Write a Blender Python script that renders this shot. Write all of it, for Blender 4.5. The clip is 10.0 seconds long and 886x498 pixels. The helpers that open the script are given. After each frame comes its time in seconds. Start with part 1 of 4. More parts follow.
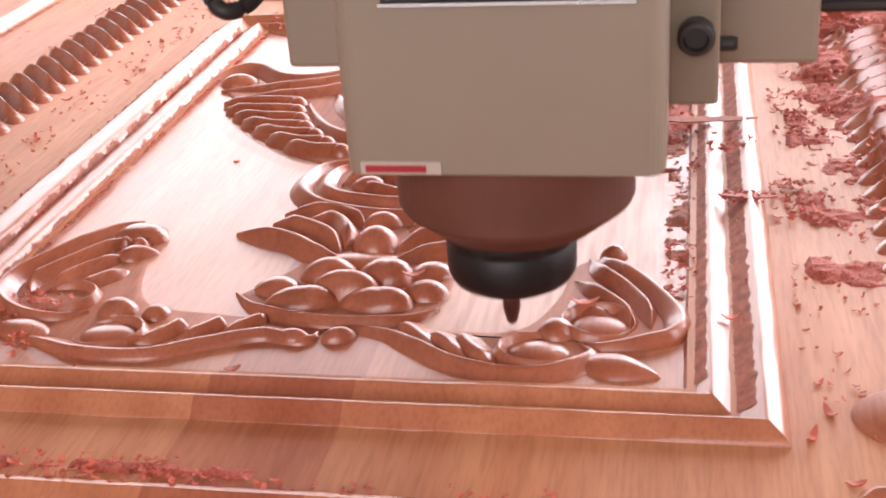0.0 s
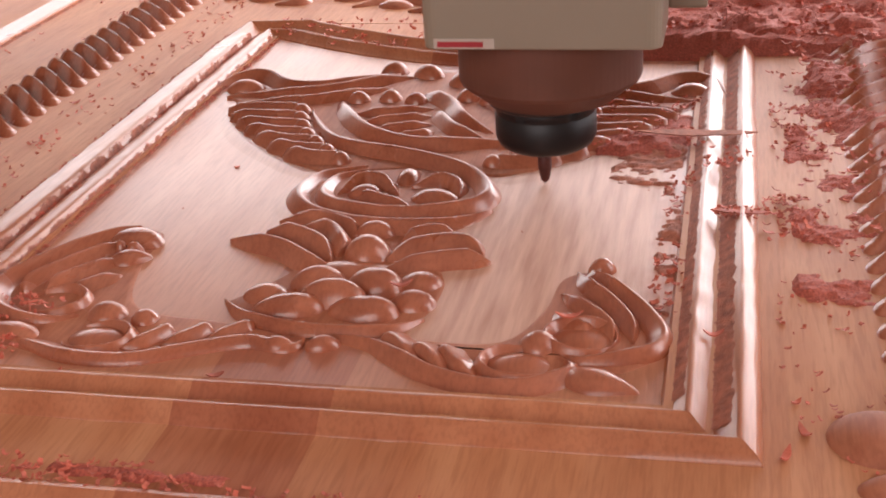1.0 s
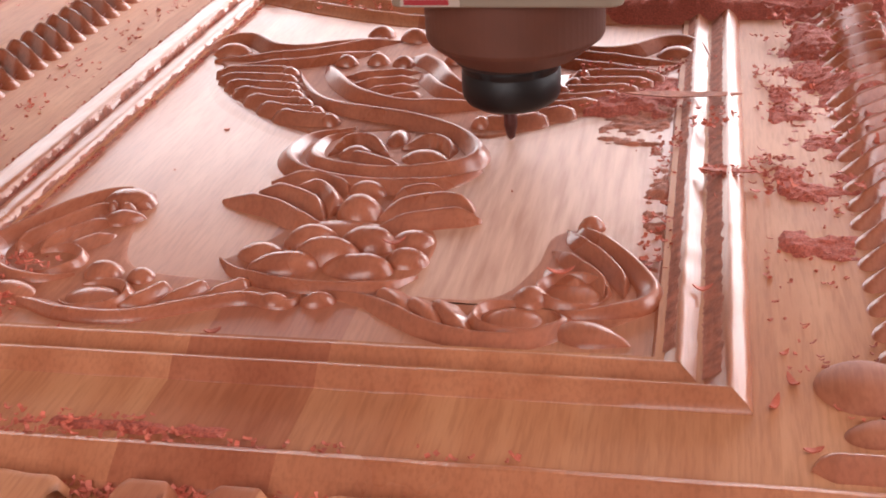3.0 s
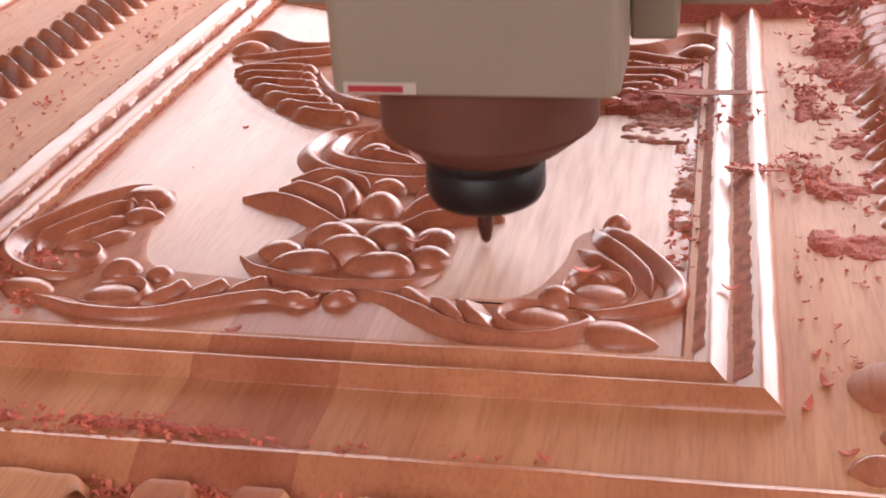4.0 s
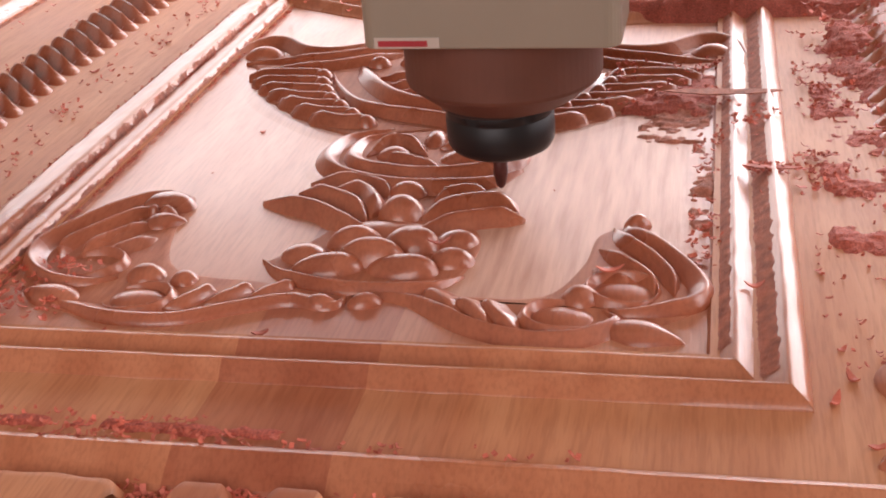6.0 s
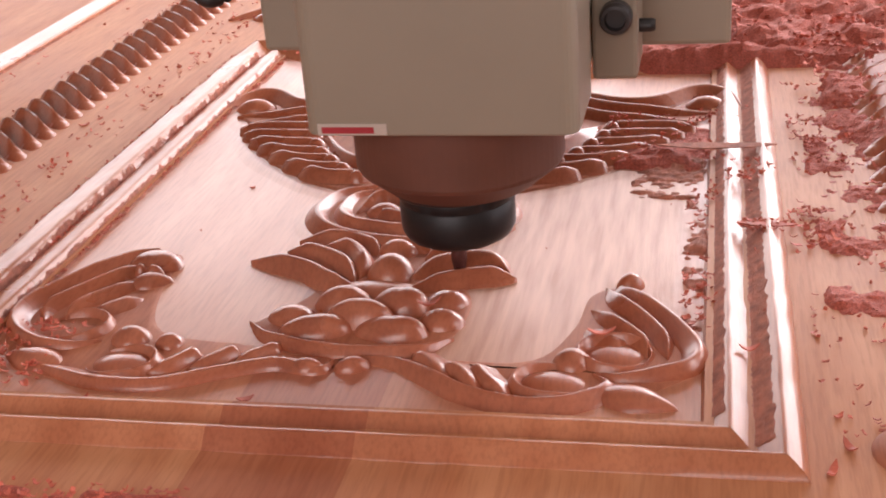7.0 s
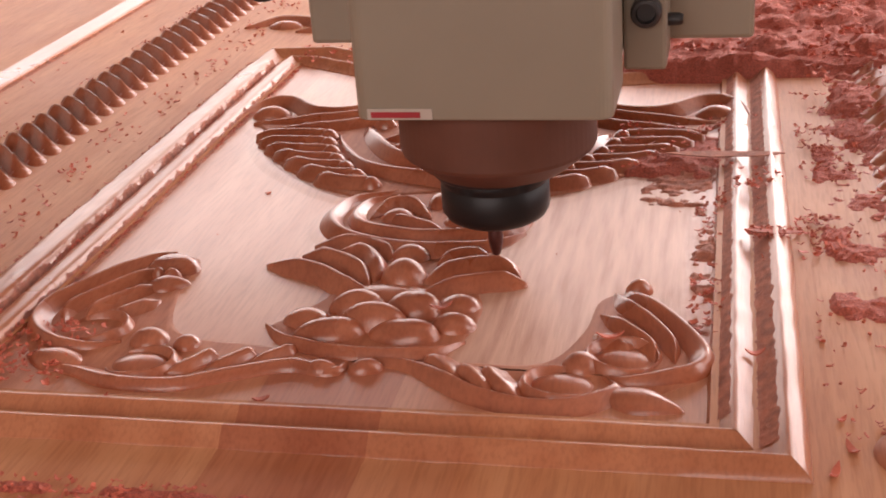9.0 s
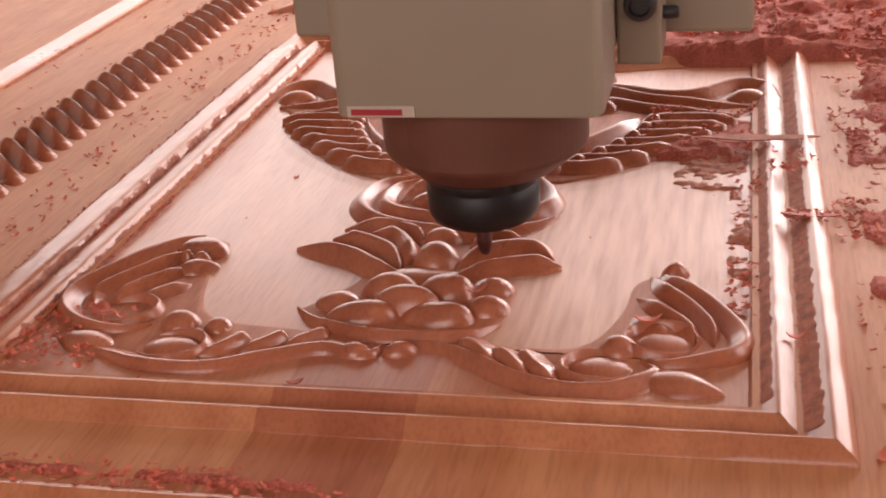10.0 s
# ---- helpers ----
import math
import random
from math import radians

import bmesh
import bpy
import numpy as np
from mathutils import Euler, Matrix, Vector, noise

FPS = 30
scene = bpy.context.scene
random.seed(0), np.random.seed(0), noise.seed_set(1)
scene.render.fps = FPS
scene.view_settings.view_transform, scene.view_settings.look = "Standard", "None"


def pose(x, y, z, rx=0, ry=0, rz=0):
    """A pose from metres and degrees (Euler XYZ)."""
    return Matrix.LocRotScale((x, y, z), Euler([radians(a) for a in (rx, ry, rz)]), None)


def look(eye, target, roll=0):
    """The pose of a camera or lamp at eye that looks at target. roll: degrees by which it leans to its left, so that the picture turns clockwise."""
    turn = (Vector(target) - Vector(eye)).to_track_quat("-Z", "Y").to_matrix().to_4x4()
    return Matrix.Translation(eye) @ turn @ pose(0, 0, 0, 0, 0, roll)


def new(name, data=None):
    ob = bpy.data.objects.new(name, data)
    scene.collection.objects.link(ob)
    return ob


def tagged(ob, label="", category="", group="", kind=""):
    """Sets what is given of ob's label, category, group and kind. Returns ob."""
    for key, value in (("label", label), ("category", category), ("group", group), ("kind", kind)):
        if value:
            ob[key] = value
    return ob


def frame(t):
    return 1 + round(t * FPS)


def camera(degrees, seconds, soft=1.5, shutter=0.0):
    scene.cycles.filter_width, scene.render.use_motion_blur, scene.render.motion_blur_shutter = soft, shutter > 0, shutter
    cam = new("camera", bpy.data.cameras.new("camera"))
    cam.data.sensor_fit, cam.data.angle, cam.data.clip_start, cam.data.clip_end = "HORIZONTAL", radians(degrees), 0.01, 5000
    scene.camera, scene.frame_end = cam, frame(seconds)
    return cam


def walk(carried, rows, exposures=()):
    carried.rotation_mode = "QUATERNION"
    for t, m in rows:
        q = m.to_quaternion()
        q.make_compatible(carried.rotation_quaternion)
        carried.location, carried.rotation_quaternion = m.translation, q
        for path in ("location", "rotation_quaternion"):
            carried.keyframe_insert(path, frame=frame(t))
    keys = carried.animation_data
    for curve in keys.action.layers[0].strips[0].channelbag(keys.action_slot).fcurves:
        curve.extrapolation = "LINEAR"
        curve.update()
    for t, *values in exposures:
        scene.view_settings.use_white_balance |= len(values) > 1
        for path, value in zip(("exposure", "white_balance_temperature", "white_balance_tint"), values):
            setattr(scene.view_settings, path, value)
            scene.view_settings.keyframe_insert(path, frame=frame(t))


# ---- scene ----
cam = camera(38.2, 10.0, soft=1.9, shutter=0.4)
PATH = [
    (0, (-0.024, -0.325, 0.22), (-0.404, 1.439, -0.642), -4.2),
    (0.5, (-0.008, -0.325, 0.222), (-0.425, 1.433, -0.636), -3.8),
    (1, (-0.008, -0.322, 0.222), (-0.435, 1.435, -0.632), -3.8),
    (1.5, (-0.009, -0.329, 0.219), (-0.427, 1.419, -0.659), -3.8),
    (2, (-0.016, -0.335, 0.22), (-0.422, 1.396, -0.697), -4.1),
    (2.5, (-0.01, -0.334, 0.222), (-0.398, 1.409, -0.679), -3.6),
    (4, (-0.018, -0.327, 0.216), (-0.425, 1.417, -0.674), -3.6),
    (4.5, (-0.016, -0.327, 0.218), (-0.435, 1.421, -0.658), -3.8),
    (5, (-0.017, -0.33, 0.217), (-0.445, 1.423, -0.644), -3.8),
    (6.3, (-0.026, -0.331, 0.217), (-0.428, 1.415, -0.672), -4.5),
    (6.5, (-0.021, -0.327, 0.22), (-0.419, 1.429, -0.651), -4.4),
    (7, (-0.023, -0.32, 0.221), (-0.434, 1.452, -0.61), -4.5),
    (7.5, (-0.026, -0.321, 0.218), (-0.447, 1.447, -0.617), -4.2),
    (8, (-0.029, -0.321, 0.222), (-0.48, 1.435, -0.622), -4.6),
    (8.5, (-0.019, -0.326, 0.223), (-0.47, 1.437, -0.608), -4.6),
    (9, (-0.021, -0.329, 0.224), (-0.451, 1.445, -0.595), -4.4),
    (9.5, (-0.023, -0.329, 0.221), (-0.442, 1.444, -0.606), -4.3),
    (10, (-0.03, -0.327, 0.219), (-0.479, 1.437, -0.61), -4.6),
]
EXPOSURES = [(0.0, 0.53, 6200, 15), (0.5, 0.21, 6300, 15), (1.0, 0.08, 6500, 15), (1.5, 0.16, 6470, 15), (2.0, 0.4, 6250, 15), (2.5, 0.19, 6400, 15), (3.8, 0.33, 6300, 15), (4.5, 0.13, 6400, 15), (5.0, 0.13, 6450, 15), (6.5, 0.15, 6490, 17), (7.5, 0.1, 6470, 17), (8.0, 0.05, 6300, 15), (8.5, -0.02, 6780, 19), (10.0, -0.07, 7030, 19)]
walk(cam, [(t, look(eye, target, roll)) for t, eye, target, roll in PATH], EXPOSURES)

# ---- world and light ----
world = bpy.data.worlds.new("sky")
scene.world = world
world.use_nodes = True
wn = world.node_tree
sky = wn.nodes.new("ShaderNodeTexSky")
sky.sky_type, sky.sun_disc = "NISHITA", False
sky.sun_elevation, sky.sun_rotation = radians(35), radians(-20)
wn.nodes["Background"].inputs["Strength"].default_value = 0.12
wn.links.new(sky.outputs["Color"], wn.nodes["Background"].inputs["Color"])


def window_lamp(name, m, sx, sy, watts, color):
    lamp = bpy.data.lights.new(name, "AREA")
    lamp.shape, lamp.size, lamp.size_y, lamp.energy, lamp.color = "RECTANGLE", sx, sy, watts, color
    ob = new(name, lamp)
    ob.matrix_world = m
    return ob


FAR_Y, LEFT_X, RIGHT_X, BACK_Y = 3.2, -3.6, 2.6, -3.0
FLOOR_Z, CEIL_Z = -0.86, 3.4
# area lamps in the unseen room's openings stand in for the surrounding daylight
window_lamp("window_light", look((-1.35, FAR_Y - 0.02, 1.10), (-1.35, 0, 1.10)), 3.0, 1.8, 47, (1.0, 0.93, 0.92))
window_lamp("window_light_bright", look((1.10, FAR_Y - 0.02, 1.20), (1.10, 0, 1.20)), 2.4, 2.0, 138, (1.0, 0.93, 0.92))
window_lamp("window_light_side", look((RIGHT_X - 0.02, 1.3, 1.30), (0, 1.3, 1.30)), 2.8, 2.2, 115, (1.0, 0.93, 0.92))
# added fill lamp behind the camera, brightens the front rails
window_lamp("fill_light_back", look((-0.6, BACK_Y + 0.02, 1.35), (-0.6, 0, 1.35)), 2.2, 1.5, 50, (1.0, 0.9, 0.84))


# ---- materials ----
def material(name):
    m = bpy.data.materials.new(name)
    m.use_nodes = True
    return m, m.node_tree, m.node_tree.nodes["Principled BSDF"]


def node(nt, kind, **inputs):
    n = nt.nodes.new(kind)
    for key, value in inputs.items():
        n.inputs[key.replace("_", " ")].default_value = value
    return n


def mapped(nt, scale):
    tc = nt.nodes.new("ShaderNodeTexCoord")
    mp = node(nt, "ShaderNodeMapping", Scale=scale)
    nt.links.new(tc.outputs["Object"], mp.inputs["Vector"])
    return mp.outputs["Vector"]


def ramp(nt, fac, stops):
    r = nt.nodes.new("ShaderNodeValToRGB")
    while len(r.color_ramp.elements) < len(stops):
        r.color_ramp.elements.new(0.5)
    for e, (p, c) in zip(r.color_ramp.elements, stops):
        e.position, e.color = p, (*c, 1)
    nt.links.new(fac, r.inputs["Fac"])
    return r.outputs["Color"]


def mix(nt, a, b, fac, blend="MIX"):
    n = nt.nodes.new("ShaderNodeMix")
    n.data_type, n.blend_type = "RGBA", blend
    for sock, value in ((n.inputs[0], fac), (n.inputs[6], a), (n.inputs[7], b)):
        if hasattr(value, "is_output"):
            nt.links.new(value, sock)
        else:
            sock.default_value = value
    return n.outputs[2]


def bump(nt, height, strength, distance, bsdf):
    b = node(nt, "ShaderNodeBump", Strength=strength, Distance=distance)
    nt.links.new(height, b.inputs["Height"])
    nt.links.new(b.outputs["Normal"], bsdf.inputs["Normal"])


def wood(name, light, dark, rough=0.32, boards=0.0, cut=False, grain=(55, 5, 55), gloss=0.5):
    """Planed and carved hardwood: long grain, pores, glued boards of differing tone."""
    m, nt, b = material(name)
    b.inputs["Specular IOR Level"].default_value = gloss
    g = node(nt, "ShaderNodeTexNoise", Scale=1.0, Detail=6.0, Roughness=0.6)
    nt.links.new(mapped(nt, grain), g.inputs["Vector"])
    col = ramp(nt, g.outputs["Fac"], [(0.30, dark), (0.68, light)])
    pores = node(nt, "ShaderNodeTexNoise", Scale=1.0, Detail=3.0)
    nt.links.new(mapped(nt, (700, 60, 700)), pores.inputs["Vector"])
    col = mix(nt, col, ramp(nt, pores.outputs["Fac"], [(0.35, (0.72, 0.66, 0.62)), (0.55, (1, 1, 1))]), 0.5, "MULTIPLY")
    stain = node(nt, "ShaderNodeTexNoise", Scale=14.0, Detail=4.0)
    nt.links.new(mapped(nt, (1, 1, 1)), stain.inputs["Vector"])
    col = mix(nt, col, ramp(nt, stain.outputs["Fac"], [(0.35, (0.80, 0.68, 0.62)), (0.62, (1, 1, 1))]), 0.55, "MULTIPLY")
    if boards:
        sep = nt.nodes.new("ShaderNodeSeparateXYZ")
        nt.links.new(mapped(nt, (1, 1, 1)), sep.inputs[0])
        at = nt.nodes.new("ShaderNodeMapRange")
        at.inputs["From Min"].default_value, at.inputs["From Max"].default_value = -0.5, 0.1
        nt.links.new(sep.outputs["X"], at.inputs["Value"])
        tones = nt.nodes.new("ShaderNodeValToRGB")
        tones.color_ramp.interpolation = "CONSTANT"
        for k, (x, tone) in enumerate(BOARDS):
            e = tones.color_ramp.elements[k] if k < 2 else tones.color_ramp.elements.new(1.0)
            e.position, e.color = (x + 0.5) / 0.6, (*tone, 1)
        nt.links.new(at.outputs[0], tones.inputs["Fac"])
        col = mix(nt, col, tones.outputs["Color"], 1.0, "MULTIPLY")
    if cut:
        # the strip that the cutter has just gone over: matt, with close tool lines
        sep2 = nt.nodes.new("ShaderNodeSeparateXYZ")
        wob = node(nt, "ShaderNodeTexNoise", Scale=60.0, Detail=3.0)
        nt.links.new(mapped(nt, (1, 1, 1)), wob.inputs["Vector"])
        nt.links.new(mapped(nt, (1, 1, 1)), sep2.inputs[0])
        masks = []
        for axis, a, b2 in (("X", -0.1125, -0.1095), ("Y", 0.052, 0.058), ("Y", 0.262, 0.240), ("X", -0.026, -0.032)):
            mr = nt.nodes.new("ShaderNodeMapRange")
            mr.interpolation_type = "SMOOTHSTEP"
            mr.inputs["From Min"].default_value, mr.inputs["From Max"].default_value = a, b2
            ad = nt.nodes.new("ShaderNodeMath")
            ad.operation = "MULTIPLY_ADD"
            ad.inputs[1].default_value = 0.012
            nt.links.new(wob.outputs["Fac"], ad.inputs[0])
            nt.links.new(sep2.outputs[axis], ad.inputs[2])
            nt.links.new(ad.outputs[0], mr.inputs["Value"])
            masks.append(mr.outputs[0])
        mask = masks[0]
        for other in masks[1:]:
            mu = nt.nodes.new("ShaderNodeMath")
            mu.operation = "MULTIPLY"
            nt.links.new(mask, mu.inputs[0])
            nt.links.new(other, mu.inputs[1])
            mask = mu.outputs[0]
        lines = node(nt, "ShaderNodeTexNoise", Scale=1.0, Detail=4.0)
        nt.links.new(mapped(nt, (260, 22, 100)), lines.inputs["Vector"])
        fresh = ramp(nt, lines.outputs["Fac"], [(0.30, (0.47, 0.225, 0.140)), (0.64, (0.66, 0.375, 0.265))])
        col = mix(nt, col, fresh, mask)
    rr = nt.nodes.new("ShaderNodeMapRange")
    rr.inputs["To Min"].default_value, rr.inputs["To Max"].default_value = rough - 0.07, rough + 0.12
    nt.links.new(stain.outputs["Fac"], rr.inputs["Value"])
    nt.links.new(col, b.inputs["Base Color"])
    rough_out = rr.outputs[0]
    relief = pores.outputs["Fac"]
    if cut:
        ra = nt.nodes.new("ShaderNodeMath")
        ra.operation = "MULTIPLY_ADD"
        ra.inputs[1].default_value = 0.16
        nt.links.new(mask, ra.inputs[0])
        nt.links.new(rough_out, ra.inputs[2])
        rough_out = ra.outputs[0]
        hm = nt.nodes.new("ShaderNodeMath")
        hm.operation = "MULTIPLY_ADD"
        nt.links.new(lines.outputs["Fac"], hm.inputs[0])
        nt.links.new(mask, hm.inputs[1])
        nt.links.new(relief, hm.inputs[2])
        relief = hm.outputs[0]
    nt.links.new(rough_out, b.inputs["Roughness"])
    bump(nt, relief, 0.25, 0.0004, b)
    return m


def plain(name, color, rough, metal=0.0, vary=0.15, scale=40.0, bumpy=0.0002):
    m, nt, b = material(name)
    n = node(nt, "ShaderNodeTexNoise", Scale=scale, Detail=5.0)
    nt.links.new(mapped(nt, (1, 1, 1)), n.inputs["Vector"])
    lo = tuple(c * (1 - vary) for c in color)
    hi = tuple(min(1, c * (1 + vary)) for c in color)
    nt.links.new(ramp(nt, n.outputs["Fac"], [(0.3, lo), (0.7, hi)]), b.inputs["Base Color"])
    rr = nt.nodes.new("ShaderNodeMapRange")
    rr.inputs["To Min"].default_value, rr.inputs["To Max"].default_value = max(0.03, rough - 0.06), rough + 0.08
    nt.links.new(n.outputs["Fac"], rr.inputs["Value"])
    nt.links.new(rr.outputs[0], b.inputs["Roughness"])
    b.inputs["Metallic"].default_value = metal
    if bumpy:
        f = node(nt, "ShaderNodeTexNoise", Scale=scale * 25, Detail=3.0)
        nt.links.new(mapped(nt, (1, 1, 1)), f.inputs["Vector"])
        bump(nt, f.outputs["Fac"], 0.3, bumpy, b)
    return m


BOARDS = [(-0.5, (0.95, 0.92, 0.88)), (-0.43, (1, 1, 1)), (-0.34, (0.93, 0.88, 0.84)), (-0.272, (1, 0.98, 0.96)), (-0.180, (0.74, 0.58, 0.56)), (-0.131, (0.93, 0.88, 0.86)), (-0.100, (1.0, 0.97, 0.93)), (-0.046, (0.95, 0.92, 0.90)), (0.012, (1, 1, 1)), (0.055, (0.94, 0.88, 0.86))]
WOOD_FIELD = wood("planed_wood", (0.61, 0.280, 0.165), (0.50, 0.198, 0.108), 0.34, boards=1, cut=True, gloss=1.0)
# same wood as the field, base darkened to put shade into the relief
WOOD_CARVED = wood("carved_wood", (0.49, 0.165, 0.085), (0.34, 0.098, 0.048), 0.26, grain=(70, 12, 70), gloss=0.75)
WOOD_RAIL = wood("frame_wood", (0.61, 0.295, 0.155), (0.49, 0.200, 0.096), 0.52, boards=1, gloss=0.22)
WOOD_MOULD = wood("moulding_wood", (0.57, 0.240, 0.125), (0.45, 0.160, 0.076), 0.27, boards=1)
# matt, darker copy: shade between carved ridges, and the rough corner carving
WOOD_GROUND = wood("rough_shaded_wood", (0.50, 0.190, 0.100), (0.38, 0.120, 0.060), 0.62, grain=(120, 60, 120))
CHIP = plain("chip_wood", (0.54, 0.135, 0.083), 0.65, vary=0.35, scale=90)
DUST = plain("dust_pile_wood", (0.43, 0.100, 0.064), 0.8, vary=0.38, scale=1100, bumpy=0.002)
# brown of settled dust, also painted as shade on the right moulding
DUST_SHADE = plain("dust_and_shade_wood", (0.38, 0.130, 0.078), 0.8, vary=0.35, scale=200, bumpy=0.001)
PAINT = plain("beige_enamel", (0.29, 0.245, 0.185), 0.42, vary=0.05, scale=18, bumpy=0.00005)
# shade and the reflection of the wood below are put into this brown
STEEL = plain("wood_tinted_steel", (0.14, 0.056, 0.037), 0.55, metal=0.25, vary=0.18, scale=30)
BLACK = plain("black_oxide", (0.012, 0.011, 0.012), 0.42, metal=0.3, vary=0.3, scale=60)
CUTTER = plain("dark_red_carbide", (0.10, 0.035, 0.03), 0.4, metal=0.5, vary=0.3, scale=200)
SILVER = plain("bright_steel", (0.6, 0.6, 0.6), 0.25, metal=1.0, vary=0.1)
RUBBER = plain("black_rubber", (0.02, 0.018, 0.018), 0.5)
PLATE = plain("black_anodised_plate", (0.02, 0.02, 0.022), 0.3, vary=0.2)
LABEL_WHITE = plain("label_paper", (0.52, 0.45, 0.39), 0.5, vary=0.05)
LABEL_RED = plain("label_red", (0.38, 0.025, 0.035), 0.5, vary=0.1)
IRON = plain("dark_machine_iron", (0.05, 0.045, 0.045), 0.45, metal=0.4, vary=0.25)
BED = plain("bed_aluminium", (0.35, 0.34, 0.33), 0.4, metal=0.8)
CONCRETE = plain("concrete_floor", (0.30, 0.28, 0.26), 0.8, vary=0.2, scale=3, bumpy=0.001)
PLASTER = plain("painted_plaster", (0.39, 0.32, 0.275), 0.85, vary=0.08, scale=2, bumpy=0.001)
FRAME_PAINT = plain("window_paint", (0.7, 0.68, 0.64), 0.5, vary=0.05)


# ---- mesh helpers ----
def mesh_part(name, verts, faces, mat, parent=None, label="", smooth=False):
    me = bpy.data.meshes.new(name)
    me.from_pydata([tuple(v) for v in verts], [], faces)
    me.materials.append(mat)
    if smooth:
        me.polygons.foreach_set("use_smooth", [True] * len(me.polygons))
    me.update()
    ob = new(name, me)
    if parent:
        ob.parent = parent
    if label:
        tagged(ob, label)
    return ob


def part(name, bm, mat, parent=None, label="", smooth=False):
    me = bpy.data.meshes.new(name)
    bmesh.ops.recalc_face_normals(bm, faces=bm.faces)
    if smooth:
        for f in bm.faces:
            f.smooth = True
    bm.to_mesh(me)
    bm.free()
    me.materials.append(mat)
    ob = new(name, me)
    if parent:
        ob.parent = parent
    if label:
        tagged(ob, label)
    return ob


def box(x0, x1, y0, y1, z0, z1, bevel=0.0, seg=2):
    bm = bmesh.new()
    bmesh.ops.create_cube(bm, size=1)
    for v in bm.verts:
        v.co = Vector(((x0 + x1) / 2 + v.co.x * (x1 - x0), (y0 + y1) / 2 + v.co.y * (y1 - y0), (z0 + z1) / 2 + v.co.z * (z1 - z0)))
    if bevel:
        bmesh.ops.bevel(bm, geom=list(bm.edges), offset=bevel, segments=seg, affect="EDGES", profile=0.5)
    return bm


def turned(profile, n=48, centre=(0, 0), axis="z"):
    """A lathe form of (radius, height) pairs round an upright axis."""
    bm = bmesh.new()
    rings = []
    for r, h in profile:
        ring = []
        for i in range(n):
            a = 2 * math.pi * i / n
            p = (centre[0] + r * math.cos(a), centre[1] + r * math.sin(a), h)
            ring.append(bm.verts.new(p))
        rings.append(ring)
    for a, b in zip(rings, rings[1:]):
        for i in range(n):
            bm.faces.new((a[i], a[(i + 1) % n], b[(i + 1) % n], b[i]))
    bm.faces.new(rings[0])
    bm.faces.new(rings[-1])
    return bm


def spline(pts, n=8):
    """A smooth curve through a few control points."""
    p = [np.array(q, float) for q in pts]
    p = [2 * p[0] - p[1]] + p + [2 * p[-1] - p[-2]]
    out = []
    for a, b, c, d in zip(p, p[1:], p[2:], p[3:]):
        for i in range(n):
            t = i / n
            out.append(0.5 * (2 * b + (c - a) * t + (2 * a - 5 * b + 4 * c - d) * t * t + (3 * b - a - 3 * c + d) * t ** 3))
    out.append(p[-2])
    return np.array(out)


AXIS = -0.163


def ridge(name, pts, width, height, parent, lean=0.0, taper=(0.06, 0.06), base=0.0, mat=None, label=""):
    """A carved ridge with a sharp crest along a curve: one gouged, hollow flank and one short round one; lean shifts the crest to the left of its run."""
    c = spline([(u + AXIS, y) for u, y in pts])
    d = np.gradient(c, axis=0)
    d /= np.linalg.norm(d, axis=1)[:, None] + 1e-9
    nrm = np.stack([-d[:, 1], d[:, 0]], 1)
    s = np.linspace(0, 1, len(c))
    end = np.clip(np.minimum(taper[0] + s / 0.28, taper[1] + (1 - s) / 0.28), 0, 1)
    w = width * 0.64 * np.sin(end * math.pi / 2)
    crest = max(-0.38, min(0.38, 0.9 * lean))
    flank = (1.0, 0.85, 0.7, 0.55, 0.42, 0.30, 0.20, 0.10)
    soft_top = 0.22
    rows = [(-1, q) for q in flank] + [(0, 0.0)] + [(1, q) for q in reversed(flank)]
    k = len(rows)
    verts, faces = [], []
    for i in range(len(c)):
        for side, q in rows:
            reach = 1 - crest * side
            power = 1.05 + 0.45 * (reach - 1)
            round_back = max(0.0, 1 - reach)
            tent = max(0.0, 1 - (math.hypot(q, soft_top) - soft_top) / (math.hypot(1, soft_top) - soft_top))
            f = (1 - round_back) * tent ** power + round_back * (1 - q * q)
            hh = base + 0.60 * height * f * (0.25 + 0.75 * end[i]) - (0.0012 if q == 1.0 else 0)
            off = (crest + side * q * reach) * w[i]
            verts.append((c[i][0] + nrm[i][0] * off, c[i][1] + nrm[i][1] * off, hh))
    for i in range(len(c) - 1):
        for j in range(k - 1):
            a = i * k + j
            faces.append((a, a + k, a + k + 1, a + 1))
    faces.append(tuple(range(k)))
    faces.append(tuple(reversed(range((len(c) - 1) * k, len(c) * k))))
    return mesh_part(name, verts, faces, mat or WOOD_CARVED, parent, label, True)


